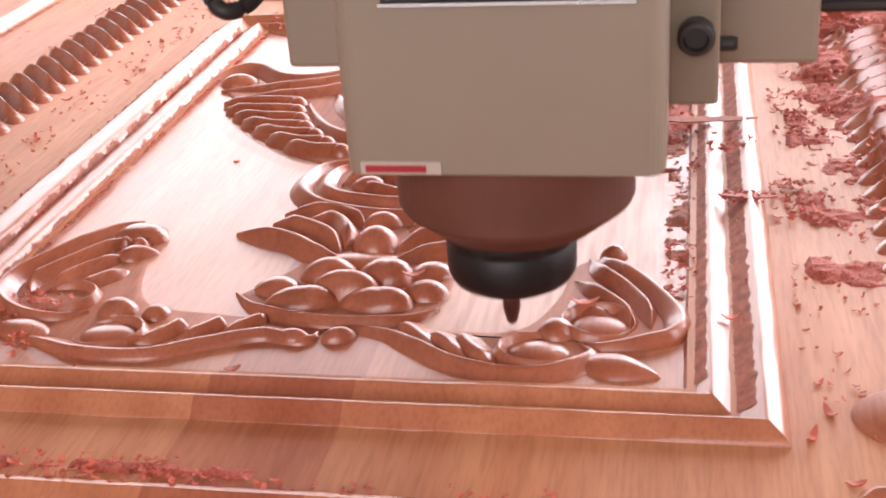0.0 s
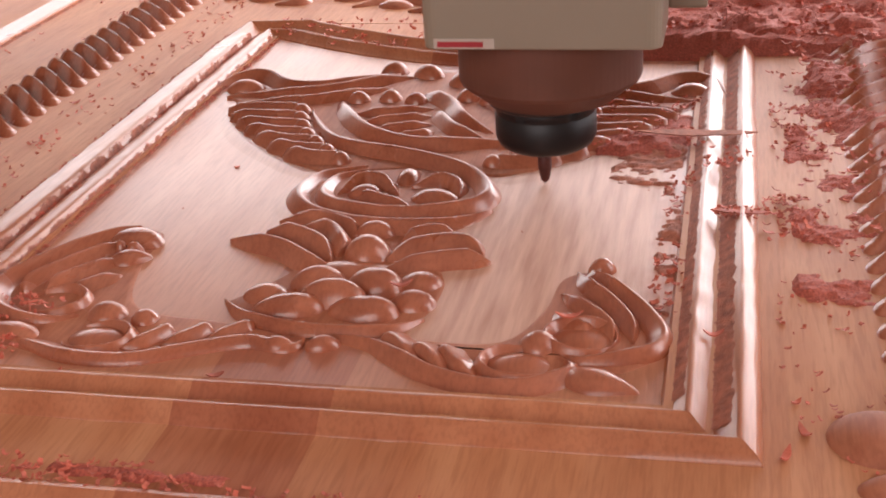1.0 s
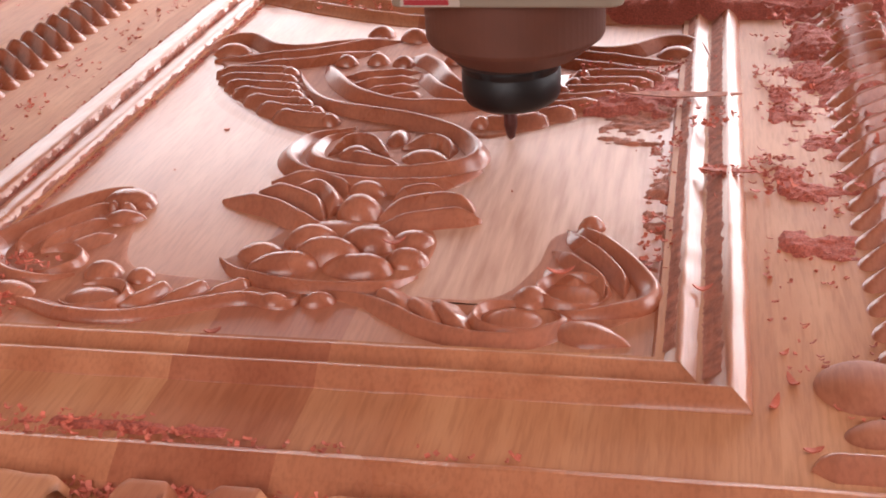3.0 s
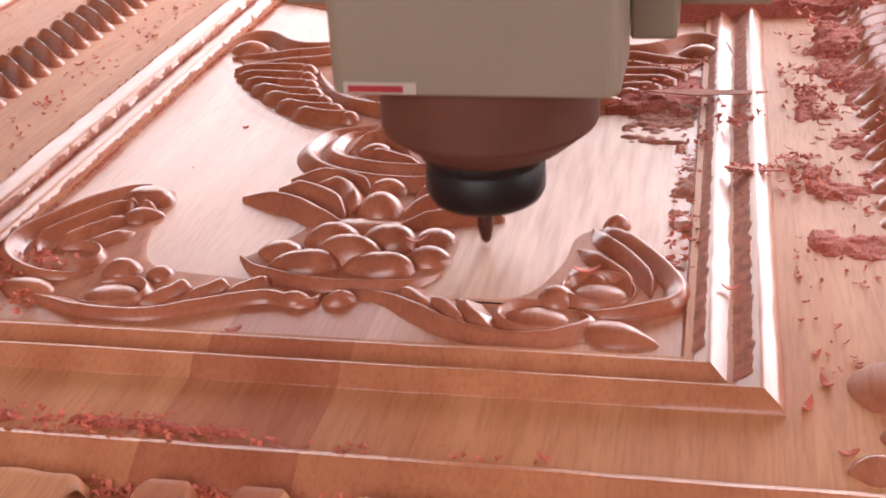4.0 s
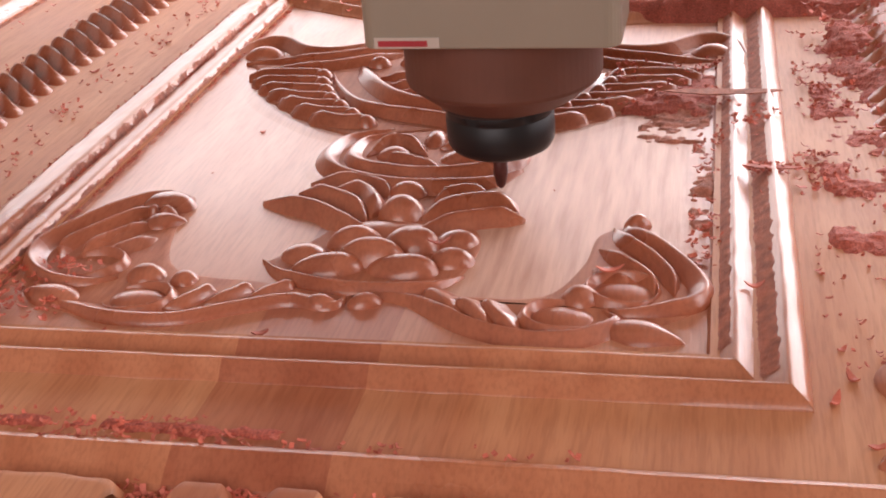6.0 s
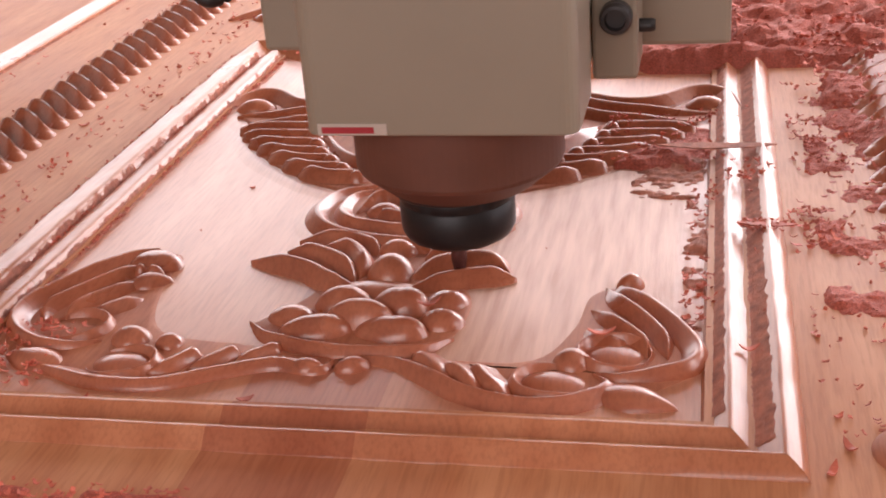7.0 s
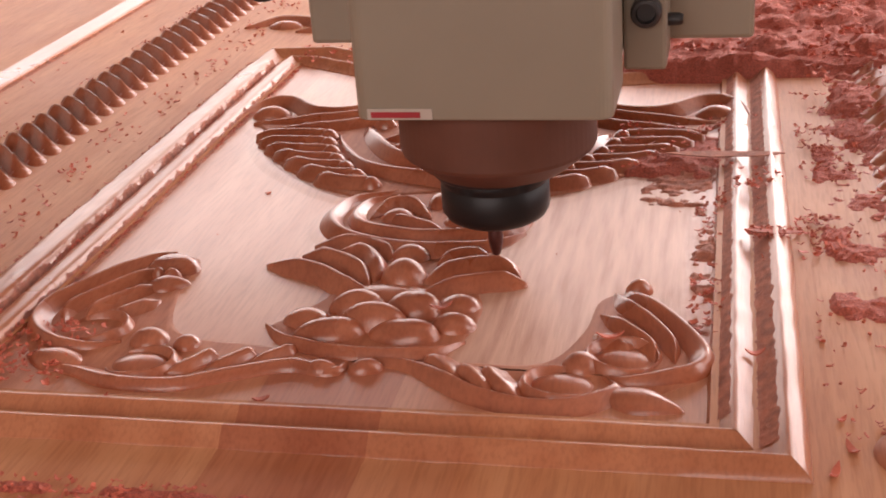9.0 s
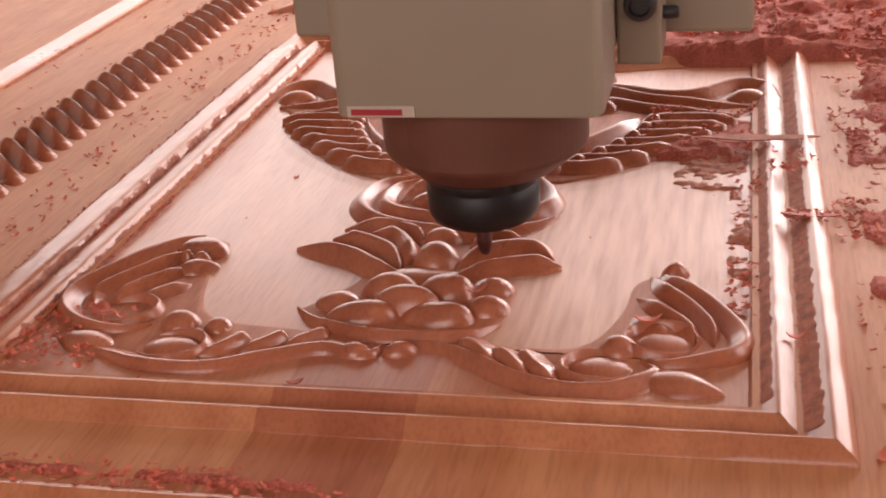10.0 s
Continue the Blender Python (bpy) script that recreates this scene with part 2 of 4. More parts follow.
def petal(name, u, y, rx, ry, turn, height, parent, scoop=0.0, point=0.0, base=0.0, mat=None, label="", tip=0.0, flat=2.2):
    """A domed petal; scoop hollows it, point draws one end out, tip lifts that end."""
    n, rings = 28, 8
    ca, sa = math.cos(radians(turn)), math.sin(radians(turn))
    verts, faces = [], []
    for i in range(rings + 1):
        r = i / rings
        for j in range(n):
            a = 2 * math.pi * j / n
            px, py = math.cos(a) * r, math.sin(a) * r
            if point:
                py *= 1 - point * max(0.0, px) ** 1.5
                px *= 1 + 0.25 * point * max(0.0, px)
            z = 0.62 * height * max(0.0, 1 - r ** flat) ** 0.9
            z -= scoop * height * math.exp(-((py / 0.42) ** 2)) * (1 - r ** 3)
            z += tip * max(0.0, px) * (1 - r ** 6)
            if i == rings:
                z = -0.0012
            verts.append((u + AXIS + rx * px * ca - ry * py * sa, y + rx * px * sa + ry * py * ca, base + z))
    for i in range(rings):
        for j in range(n):
            a, b = i * n + j, i * n + (j + 1) % n
            faces.append((a, a + n, b + n, b))
    faces.append(tuple(range(n)))
    return mesh_part(name, verts, faces, mat or WOOD_CARVED, parent, label, True)


def pad(name, outline, z, parent, margin=True):
    """The ground of a group of carving, and a low raised ring round it in the panel field, added to catch glare in
    place of a dished margin.
    """
    c = spline(list(outline) + [outline[0]], 6)[:-1]
    n = len(c)
    t = np.roll(c, -1, axis=0) - np.roll(c, 1, axis=0)
    nrm = np.stack([t[:, 1], -t[:, 0]], 1) / (np.linalg.norm(t, axis=1)[:, None] + 1e-9)
    x, y = c[:, 0], c[:, 1]
    if (x * np.roll(y, -1) - y * np.roll(x, -1)).sum() < 0:
        nrm = -nrm

    def rings(part_name, steps_out, mat, cap):
        verts = [(p[0] + v[0] * out + AXIS, p[1] + v[1] * out, h) for out, h in steps_out for p, v in zip(c, nrm)]
        k = len(steps_out) - 1
        faces = [(r * n + i, r * n + (i + 1) % n, (r + 1) * n + (i + 1) % n, (r + 1) * n + i) for r in range(k) for i in range(n)]
        if cap:
            faces.append(tuple(range(k * n, k * n + n)))
        mesh_part(part_name, verts, faces, mat, parent, "", True)

    # the dark ground colour paints the shade in the hollows
    rings(name, ((0.0005, -0.0006), (-0.0005, z), (-0.002, z + 0.0004)), WOOD_GROUND, True)
    if margin:
        rings("glare_margin", ((0.0120, -0.00005), (0.0100, 0.00005), (0.0078, 0.00020), (0.0055, 0.00034), (0.0040, 0.00030), (0.0020, 0.00008), (0.0005, -0.0003)), WOOD_FIELD, False)


def oval(u, y, rx, ry, a0=0, a1=360, n=14, turn=0):
    out = []
    for i in range(n + 1):
        a = radians(a0 + (a1 - a0) * i / n)
        px, py = rx * math.cos(a), ry * math.sin(a)
        ct, st = math.cos(radians(turn)), math.sin(radians(turn))
        out.append((u + px * ct - py * st, y + px * st + py * ct))
    return out


# ---- the workshop: an unseen room added to shape and bounce the light ----
def workshop():
    t = 0.2
    tagged(part("floor", box(LEFT_X - t, RIGHT_X + t, BACK_Y - t, FAR_Y + t, FLOOR_Z - 0.1, FLOOR_Z), CONCRETE), "grey concrete workshop floor", "floor", kind="structure")
    tagged(part("ceiling", box(LEFT_X - t, RIGHT_X + t, BACK_Y - t, FAR_Y + t, CEIL_Z, CEIL_Z + 0.1), PLASTER), "unseen plastered workshop ceiling added to bounce the light", "ceiling", kind="structure")

    def wall(name, along, a0, a1, at0, at1, o0, o1, oz0, oz1):
        """A wall with one window opening; along x or y."""
        pieces = [(a0, o0, FLOOR_Z, CEIL_Z), (o1, a1, FLOOR_Z, CEIL_Z), (o0, o1, FLOOR_Z, oz0), (o0, o1, oz1, CEIL_Z)] if o1 > o0 else [(a0, a1, FLOOR_Z, CEIL_Z)]
        bm = bmesh.new()
        for p0, p1, z0, z1 in pieces:
            b = box(p0, p1, at0, at1, z0, z1) if along == "x" else box(at0, at1, p0, p1, z0, z1)
            me = bpy.data.meshes.new("piece")
            b.to_mesh(me)
            b.free()
            bm.from_mesh(me)
            bpy.data.meshes.remove(me)
        tagged(part(name, bm, PLASTER), "unseen plastered workshop wall added to shape the light", "wall", kind="structure")

    wall("wall_north", "x", LEFT_X - t, -0.13, FAR_Y, FAR_Y + t, -2.85, 0.15 - 0.30, 0.2, 2.0)
    wall("wall_north_2", "x", -0.13, RIGHT_X + t, FAR_Y, FAR_Y + t, -0.10, 2.30, 0.2, 2.2)
    # the south opening is made up to hold the added fill lamp
    wall("wall_south", "x", LEFT_X - t, RIGHT_X + t, BACK_Y - t, BACK_Y, -1.7, 0.5, 0.6, 2.1)
    wall("wall_west", "y", BACK_Y, FAR_Y, LEFT_X - t, LEFT_X, 0, 0, 0, 0)
    wall("wall_east", "y", BACK_Y, FAR_Y, RIGHT_X, RIGHT_X + t, -0.1, 2.7, 0.2, 2.4)


# ---- the router's bed and the door being carved ----
IN_X0, IN_X1, IN_Y0 = -0.289, -0.0255, 0.0255
PROFILE = [(0.0, -0.001), (0.0, 0.0002), (0.0016, 0.0006), (0.0040, 0.0019), (0.0070, 0.0043), (0.0079, 0.0050), (0.0086, 0.0053), (0.0092, 0.0053), (0.0100, 0.0049), (0.0144, 0.0021), (0.0154, 0.0016), (0.0164, 0.0017), (0.0176, 0.0023), (0.0205, 0.0043), (0.0230, 0.0064), (0.0238, 0.0071), (0.0245, 0.0074), (0.0251, 0.0074), (0.0259, 0.0070), (0.0285, 0.0052), (0.0294, 0.0045), (0.0304, 0.0032), (0.0312, 0.0020), (0.0314, -0.001)]


# the left run gets flatter bands, shaped to reflect the window, and two deep quirks
PROFILE_LEFT = [(0.0, -0.001), (0.0, 0.0002), (0.0016, 0.0006), (0.0030, 0.0022), (0.0038, 0.0050), (0.0044, 0.0054), (0.0070, 0.0052), (0.0092, 0.0049), (0.0115, 0.0046), (0.0132, 0.0042), (0.0142, 0.0020), (0.0158, 0.0020), (0.0166, 0.0060), (0.0172, 0.0072), (0.0200, 0.0071), (0.0220, 0.0069), (0.0240, 0.0066), (0.0260, 0.0063), (0.0280, 0.0060), (0.0304, 0.0056), (0.0314, 0.0050), (0.0326, 0.0028), (0.0336, 0.0020), (0.0338, -0.001)]


# the front run keeps crisp crests
PROFILE_FRONT = [(0.0, -0.001), (0.0, 0.0002), (0.0016, 0.0006), (0.0040, 0.0019), (0.0064, 0.0043), (0.0072, 0.0049), (0.0082, 0.00514), (0.0092, 0.00526), (0.0096, 0.0049), (0.0144, 0.0021), (0.0154, 0.0016), (0.0164, 0.0017), (0.0176, 0.0023), (0.0205, 0.0043), (0.0223, 0.0063), (0.0231, 0.0069), (0.0241, 0.00714), (0.0251, 0.00726), (0.0255, 0.0068), (0.0282, 0.0046), (0.0292, 0.0037), (0.0304, 0.0026), (0.0314, 0.0018), (0.0318, -0.001)]


def arch_y(x):
    """The panel's shaped top edge: low in the middle, rising to the corners."""
    s = (x + 0.151) / 0.138
    return 0.376 + (0.056 if s < 0 else 0.026) * abs(s) ** 1.5


def moulding(name, path, normals, parent, rough_seed=0, profile=None):
    """A moulding swept along a path; normals point outwards with their mitre length."""
    verts, faces, k = [], [], len(PROFILE)
    for i, ((px, py), (nx, ny)) in enumerate(zip(path, normals)):
        q = min(1.0, 30 * i / len(path), 30 * (1 - (i + 1) / len(path)))
        for (d0, z0), (d1, z1) in zip(PROFILE, profile or PROFILE):
            d, z = d0 + (d1 - d0) * q, z0 + (z1 - z0) * q
            wob = 0.00035 * noise.noise(Vector((px * 90 + rough_seed, py * 90, d * 300)))
            verts.append((px + nx * (d + wob), py + ny * (d + wob), z + (wob if z > 0.001 else 0)))
    for i in range(len(path) - 1):
        for j in range(k - 1):
            a = i * k + j
            faces.append((a, a + 1, a + k + 1, a + k))
    return mesh_part(name, verts, faces, WOOD_MOULD, parent, smooth=True)


def dust_shade_film(name, d0, d1, y0, y1, seed, label, x0=IN_X1, side=1, prof=None, fill=1.2):
    """A film with ragged edges: fine dust in the hollows of a moulding, painted shade on the right run's slopes."""
    nd, ny = 8, int((y1 - y0) / 0.0015)
    ds, zs = [p[0] for p in (prof or PROFILE)[1:-1]], [p[1] for p in (prof or PROFILE)[1:-1]]
    verts, faces = [], []
    for j in range(ny + 1):
        y = y0 + (y1 - y0) * j / ny
        rag = 0.0012 * noise.fractal(Vector((y * 160, seed, 0)), 1.0, 2.0, 3)
        rag0 = 0.0008 * noise.fractal(Vector((y * 190, seed, 5)), 1.0, 2.0, 3) if prof else 0.0
        for i in range(nd + 1):
            q = i / nd
            d = d0 + (d1 - d0) * q + rag * q + rag0 * (1 - q)
            lump = 0.00035 + 0.0003 * noise.noise(Vector((d * 900, y * 420, seed)))
            cover = fill + 0.9 * noise.noise(Vector((d * 120, y * 45, seed + 7)))
            verts.append((x0 + side * d, y, float(np.interp(d, ds, zs)) - 0.0003 + (lump + 0.0003) * min(1.0, max(0.0, cover)) * min(1.0, 6 * q, 6 * (1 - q))))
    for j in range(ny):
        for i in range(nd):
            a = j * (nd + 1) + i
            faces.append((a, a + 1, a + nd + 2, a + nd + 1) if side > 0 else (a + nd + 1, a + nd + 2, a + 1, a))
    return tagged(mesh_part(name, verts, faces, DUST_SHADE), label, "wood dust", kind="stuff")


BEAD_FOOT = [(0, 0.002), (0, 0.002), (0.0035, 0.002), (0.0215, 0.002), (0.03, 0.002), (0.03, 0.002)]


def steps(a, b, n):
    return [a + (b - a) * i / n for i in range(n + 1)]


def carved_door():
    door = tagged(new("carved_panel"), "carved reddish hardwood panel lying on the router bed", "carved panel")
    bot = -0.034
    part("panel_field", box(IN_X0 - 0.001, IN_X1 + 0.001, IN_Y0 - 0.001, 0.462, bot, 0.0), WOOD_FIELD, door, "smoothly planed pale panel field of glued boards")
    part("bottom_rail", box(-0.62, 0.32, -0.0455, IN_Y0 - 0.001, bot, 0.0020), WOOD_RAIL, door)
    part("bottom_border", box(-0.62, 0.32, -0.30, -0.0455, bot, -0.0035), WOOD_RAIL, door)
    part("left_stile", box(-0.62, IN_X0 - 0.001, IN_Y0 - 0.001, 1.10, bot, 0.0020), WOOD_RAIL, door)
    part("right_stile", box(IN_X1 + 0.001, 0.32, IN_Y0 - 0.001, 1.10, bot, 0.0020), WOOD_RAIL, door)
    part("middle_rail", box(IN_X0 - 0.001, IN_X1 + 0.001, 0.462, 1.10, bot, 0.0020), WOOD_RAIL, door)
    xs = steps(IN_X0 - 0.001, IN_X1 + 0.001, 40)
    verts = [(x, y, 0.0018) for x in xs for y in (arch_y(x) + 0.03, 0.4625)]
    mesh_part("arch_spandrel", verts + [(x, y, -0.001) for x, y, z in verts], [(2 * i, 2 * i + 2, 2 * i + 3, 2 * i + 1) for i in range(40)], WOOD_RAIL, door)
    # quarter-round bead along the lower edge of the rail
    bead = [(-0.0395, 0.0018), (-0.0402, 0.0030), (-0.0412, 0.0036), (-0.0424, 0.0040), (-0.0436, 0.00422), (-0.0442, 0.0038), (-0.0500, 0.0008), (-0.0545, -0.0020), (-0.0560, -0.0036)]
    xs = steps(-0.62, 0.075, 120)
    verts = [(x, y + 0.0004 * noise.noise(Vector((x * 60, 0, y * 200))), z) for x in xs for y, z in bead]
    k = len(bead)
    mesh_part("lower_bead", verts, [(i * k + j, i * k + j + 1, (i + 1) * k + j + 1, (i + 1) * k + j) for i in range(120) for j in range(k - 1)] + [tuple(range(k)), tuple(range(120 * k, 121 * k))], WOOD_MOULD, door)
    n = 90
    moulding("front_moulding", [(x, IN_Y0) for x in steps(IN_X0, IN_X1, n)], [(-1, -1)] + [(0, -1)] * (n - 1) + [(1, -1)], door, 0, PROFILE_FRONT)
    moulding("right_moulding", [(IN_X1, y) for y in steps(IN_Y0, arch_y(IN_X1), n)], [(1, -1)] + [(1, 0)] * (n - 1) + [(1, 0.9)], door, 5)
    moulding("left_moulding", [(IN_X0, y) for y in steps(arch_y(IN_X0), IN_Y0, n)], [(-1, 0.7)] + [(-1, 0)] * (n - 1) + [(-1, -1)], door, 9, PROFILE_LEFT)
    xs = steps(IN_X1, IN_X0, n)
    path = [(x, arch_y(x)) for x in xs]
    nr = []
    for i, x in enumerate(xs):
        g = (arch_y(x + 0.001) - arch_y(x - 0.001)) / 0.002
        l = math.hypot(1, g)
        nr.append((-g / l, 1 / l))
    nr[0], nr[-1] = (1, 0.9), (-1, 0.7)
    moulding("top_moulding", path, nr, door, 3)
    # the broad flat bead on the far stile
    part("stile_bead", box(-0.4925, -0.4735, -0.20, 1.09, -0.003, 0.0045, 0.0016, 3), WOOD_MOULD, door)
    return door


def rope_lobe(name, x, y, w, pitch, parent, side):
    """One slanted lobe of a rope border: a thin S-shaped crest over a steep scooped face, with a flat bright tip at its inner end."""
    n, rows = 16, (-1.0, -0.85, -0.6, -0.3, 0.0, 0.22, 0.36, 0.48, 0.58, 0.66, 0.76, 0.90, 1.0)
    k = len(rows)
    verts, faces = [], []
    for i in range(n + 1):
        s = i / n
        px = x + side * (s - 0.5) * w
        py = y + pitch * (1.35 * (s - 0.5) - 0.24 * math.sin(2 * math.pi * s))
        body = min(1.0, max(0.0, (s - 0.08) / 0.30)) ** 0.8 * min(1.0, (1.02 - s) / 0.16) ** 0.6
        tip = 1 - body if s < 0.5 else 0.0
        for q in rows:
            if q < 0.48:
                f = ((q + 1) / 1.48) ** 1.7
            else:
                f = 1.0 - 0.5 * (1 + math.copysign(abs((q - 0.74) / 0.26) ** 0.9, q - 0.74))
            wedge = max(0.0, 1 - abs(q + 0.1) / 0.9) * min(1.0, s / 0.1)
            verts.append((px, py + q * pitch * 0.56, 0.0002 + 0.0098 * body * f + 0.0042 * tip * wedge))
    for i in range(n):
        for j in range(k - 1):
            a = i * k + j
            faces.append((a, a + 1, a + k + 1, a + k))
    faces += [tuple(range(k)), tuple(range(n * k, n * k + k))]
    return mesh_part(name, verts, faces, WOOD_CARVED, parent, "", True)


def rope_border(name, x, w, y0, y1, pitch, side, parent):
    first = rope_lobe(name, x, y0, w, pitch, parent, side)
    for i in range(1, int((y1 - y0) / pitch)):
        ob = new(name, first.data)
        ob.parent = parent
        ob.location = (0, i * pitch, 0)


def ornament(door):
    """The relief: flower and shell on the axis, scrolls in the lower corners, wings above."""
    R = lambda name, pts, w, h, **k: ridge(name, pts, w, h, door, **k)
    P = lambda name, u, y, rx, ry, turn, h, **k: petal(name, u, y, rx, ry, turn, h, door, **k)
    # lower right scroll
    R("scroll_rim", [(0.004, 0.060), (0.032, 0.055), (0.046, 0.046), (0.060, 0.036), (0.078, 0.030), (0.093, 0.031), (0.103, 0.037), (0.108, 0.046), (0.102, 0.053)], 0.008, 0.0065, lean=0.4)
    R("scroll_leaf", [(0.038, 0.062), (0.046, 0.056), (0.055, 0.044)], 0.010, 0.0075, lean=-0.4)
    R("scroll_leaf", [(0.050, 0.056), (0.059, 0.049), (0.067, 0.036)], 0.010, 0.0080, lean=-0.4)
    R("scroll_leaf", [(0.062, 0.056), (0.067, 0.047), (0.076, 0.036)], 0.010, 0.0080, lean=-0.4)
    R("scroll_ring", oval(0.089, 0.046, 0.013, 0.0105, 60, 350), 0.0045, 0.0065)
    P("scroll_bowl", 0.089, 0.046, 0.012, 0.009, 0, 0.0045)
    P("scroll_bud", 0.094, 0.060, 0.0075, 0.0075, 0, 0.009)
    P("corner_leaf", 0.116, 0.038, 0.014, 0.0085, -18, 0.0065, point=0.7)
    R("acanthus_ridge", [(0.106, 0.122), (0.107, 0.114), (0.112, 0.108), (0.121, 0.096), (0.130, 0.081), (0.135, 0.068), (0.132, 0.059), (0.122, 0.054), (0.110, 0.051), (0.104, 0.053)], 0.0085, 0.0085, lean=0.35)
    R("acanthus_ridge", [(0.101, 0.116), (0.106, 0.104), (0.115, 0.092), (0.123, 0.077), (0.126, 0.064)], 0.0068, 0.0080, lean=0.42)
    R("acanthus_ridge", [(0.097, 0.098), (0.106, 0.087), (0.115, 0.076), (0.119, 0.065)], 0.0068, 0.0072, lean=0.42)
    R("acanthus_ridge", [(0.096, 0.082), (0.104, 0.075), (0.110, 0.068)], 0.010, 0.0055, lean=0.3)
    R("acanthus_curl", oval(0.108, 0.066, 0.0125, 0.0105, -30, 330), 0.004, 0.0070)
    P("acanthus_bowl", 0.108, 0.066, 0.0115, 0.0095, 0, 0.0035)
    P("acanthus_tip", 0.110, 0.120, 0.006, 0.005, 30, 0.009)
    # lower left scroll
    R("scroll_rim", [(-0.106, 0.047), (-0.088, 0.042), (-0.071, 0.036), (-0.049, 0.036), (-0.030, 0.045), (-0.010, 0.053), (0.006, 0.050), (0.010, 0.056)], 0.009, 0.0065, lean=-0.4)
    R("scroll_ring", oval(-0.067, 0.048, 0.013, 0.0105, -160, 130), 0.0045, 0.0065)
    P("scroll_bowl", -0.067, 0.048, 0.012, 0.009, 0, 0.0045)
    R("scroll_leaf", [(-0.043, 0.060), (-0.046, 0.052), (-0.055, 0.041)], 0.010, 0.0075, lean=0.4)
    R("scroll_leaf", [(-0.028, 0.062), (-0.032, 0.055), (-0.041, 0.045)], 0.010, 0.0075, lean=0.4)
    R("scroll_leaf", [(-0.012, 0.066), (-0.018, 0.060), (-0.026, 0.051)], 0.009, 0.0065, lean=0.4)
    P("scroll_bud", -0.071, 0.066, 0.0085, 0.0075, 0, 0.009)
    P("scroll_bud", -0.055, 0.064, 0.006, 0.006, 0, 0.007)
    P("corner_leaf", -0.102, 0.049, 0.013, 0.0085, 165, 0.0065, point=0.7)
    R("acanthus_ridge", [(-0.092, 0.144), (-0.100, 0.137), (-0.108, 0.123), (-0.117, 0.106), (-0.124, 0.090), (-0.122, 0.075), (-0.110, 0.063), (-0.094, 0.060), (-0.082, 0.064)], 0.0085, 0.0085, lean=-0.35)
    R("acanthus_ridge", [(-0.087, 0.128), (-0.096, 0.118), (-0.106, 0.103), (-0.114, 0.088), (-0.112, 0.077)], 0.0068, 0.0080, lean=-0.42)
    R("acanthus_ridge", [(-0.085, 0.112), (-0.093, 0.102), (-0.102, 0.090), (-0.104, 0.079)], 0.0068, 0.0072, lean=-0.42)
    R("acanthus_ridge", [(-0.080, 0.098), (-0.088, 0.090), (-0.094, 0.082)], 0.010, 0.0055, lean=-0.3)
    R("acanthus_curl", oval(-0.096, 0.074, 0.012, 0.010, 160, -120), 0.004, 0.0065)
    P("acanthus_knob", -0.0875, 0.1290, 0.0125, 0.0095, 0, 0.0100, flat=3.0)
    P("acanthus_tip", -0.0840, 0.1190, 0.0045, 0.0035, 20, 0.0090)
    P("acanthus_tip", -0.0905, 0.1205, 0.0035, 0.0030, 0, 0.0085)
    P("acanthus_lobe", -0.0836, 0.1126, 0.009, 0.007, 20, 0.0075, point=0.6)
    # flower
    P("petal", -0.003, 0.077, 0.0150, 0.0085, 8, 0.0105, tip=0.002)
    P("petal", 0.026, 0.077, 0.0150, 0.0085, -4, 0.0110, tip=0.003)
    P("petal", 0.012, 0.086, 0.0150, 0.0085, -6, 0.0150, tip=0.002)
    P("petal", 0.002, 0.099, 0.0120, 0.0085, 20, 0.0125)
    P("petal", 0.025, 0.098, 0.0125, 0.0100, -16, 0.0130, tip=0.003)
    P("petal", 0.043, 0.086, 0.0095, 0.0080, 0, 0.0090)
    P("petal", -0.015, 0.087, 0.0100, 0.0085, 0, 0.0080)
    P("petal", 0.042, 0.102, 0.0095, 0.0085, 20, 0.0080)
    R("calyx_rim", [(-0.030, 0.082), (-0.018, 0.070), (0.000, 0.063), (0.020, 0.061), (0.038, 0.064), (0.050, 0.074)], 0.006, 0.0070)
    P("stamen", 0.015, 0.125, 0.0105, 0.0105, 0, 0.0150)
    P("stamen", 0.013, 0.146, 0.0095, 0.0070, 0, 0.0100)
    R("side_leaf", [(-0.047, 0.133), (-0.034, 0.130), (-0.020, 0.124), (-0.006, 0.113), (0.006, 0.110)], 0.010, 0.0100, lean=0.3)
    R("side_leaf", [(-0.034, 0.142), (-0.022, 0.138), (-0.009, 0.130), (0.002, 0.117)], 0.011, 0.0115, lean=0.35)
    R("side_leaf", [(-0.020, 0.147), (-0.008, 0.143), (-0.001, 0.134), (0.003, 0.121)], 0.011, 0.0115, lean=0.35)
    R("side_leaf", [(-0.032, 0.153), (-0.016, 0.156), (-0.002, 0.150), (0.006, 0.142)], 0.010, 0.0090, lean=0.35)
    R("side_leaf", [(0.066, 0.122), (0.054, 0.122), (0.040, 0.117), (0.024, 0.109)], 0.010, 0.0095, lean=-0.35)
    R("side_leaf", [(0.062, 0.128), (0.050, 0.136), (0.036, 0.132), (0.024, 0.120)], 0.013, 0.0095, lean=-0.35)
    R("side_leaf", [(0.048, 0.145), (0.036, 0.146), (0.026, 0.138)], 0.010, 0.0085, lean=-0.3)
    P("stem_pad", 0.012, 0.110, 0.022, 0.009, 0, 0.0060)
    P("stem_bead", 0.002, 0.050, 0.007, 0.0045, 0, 0.007)
    P("stem_bead", 0.018, 0.052, 0.007, 0.0045, 20, 0.007)
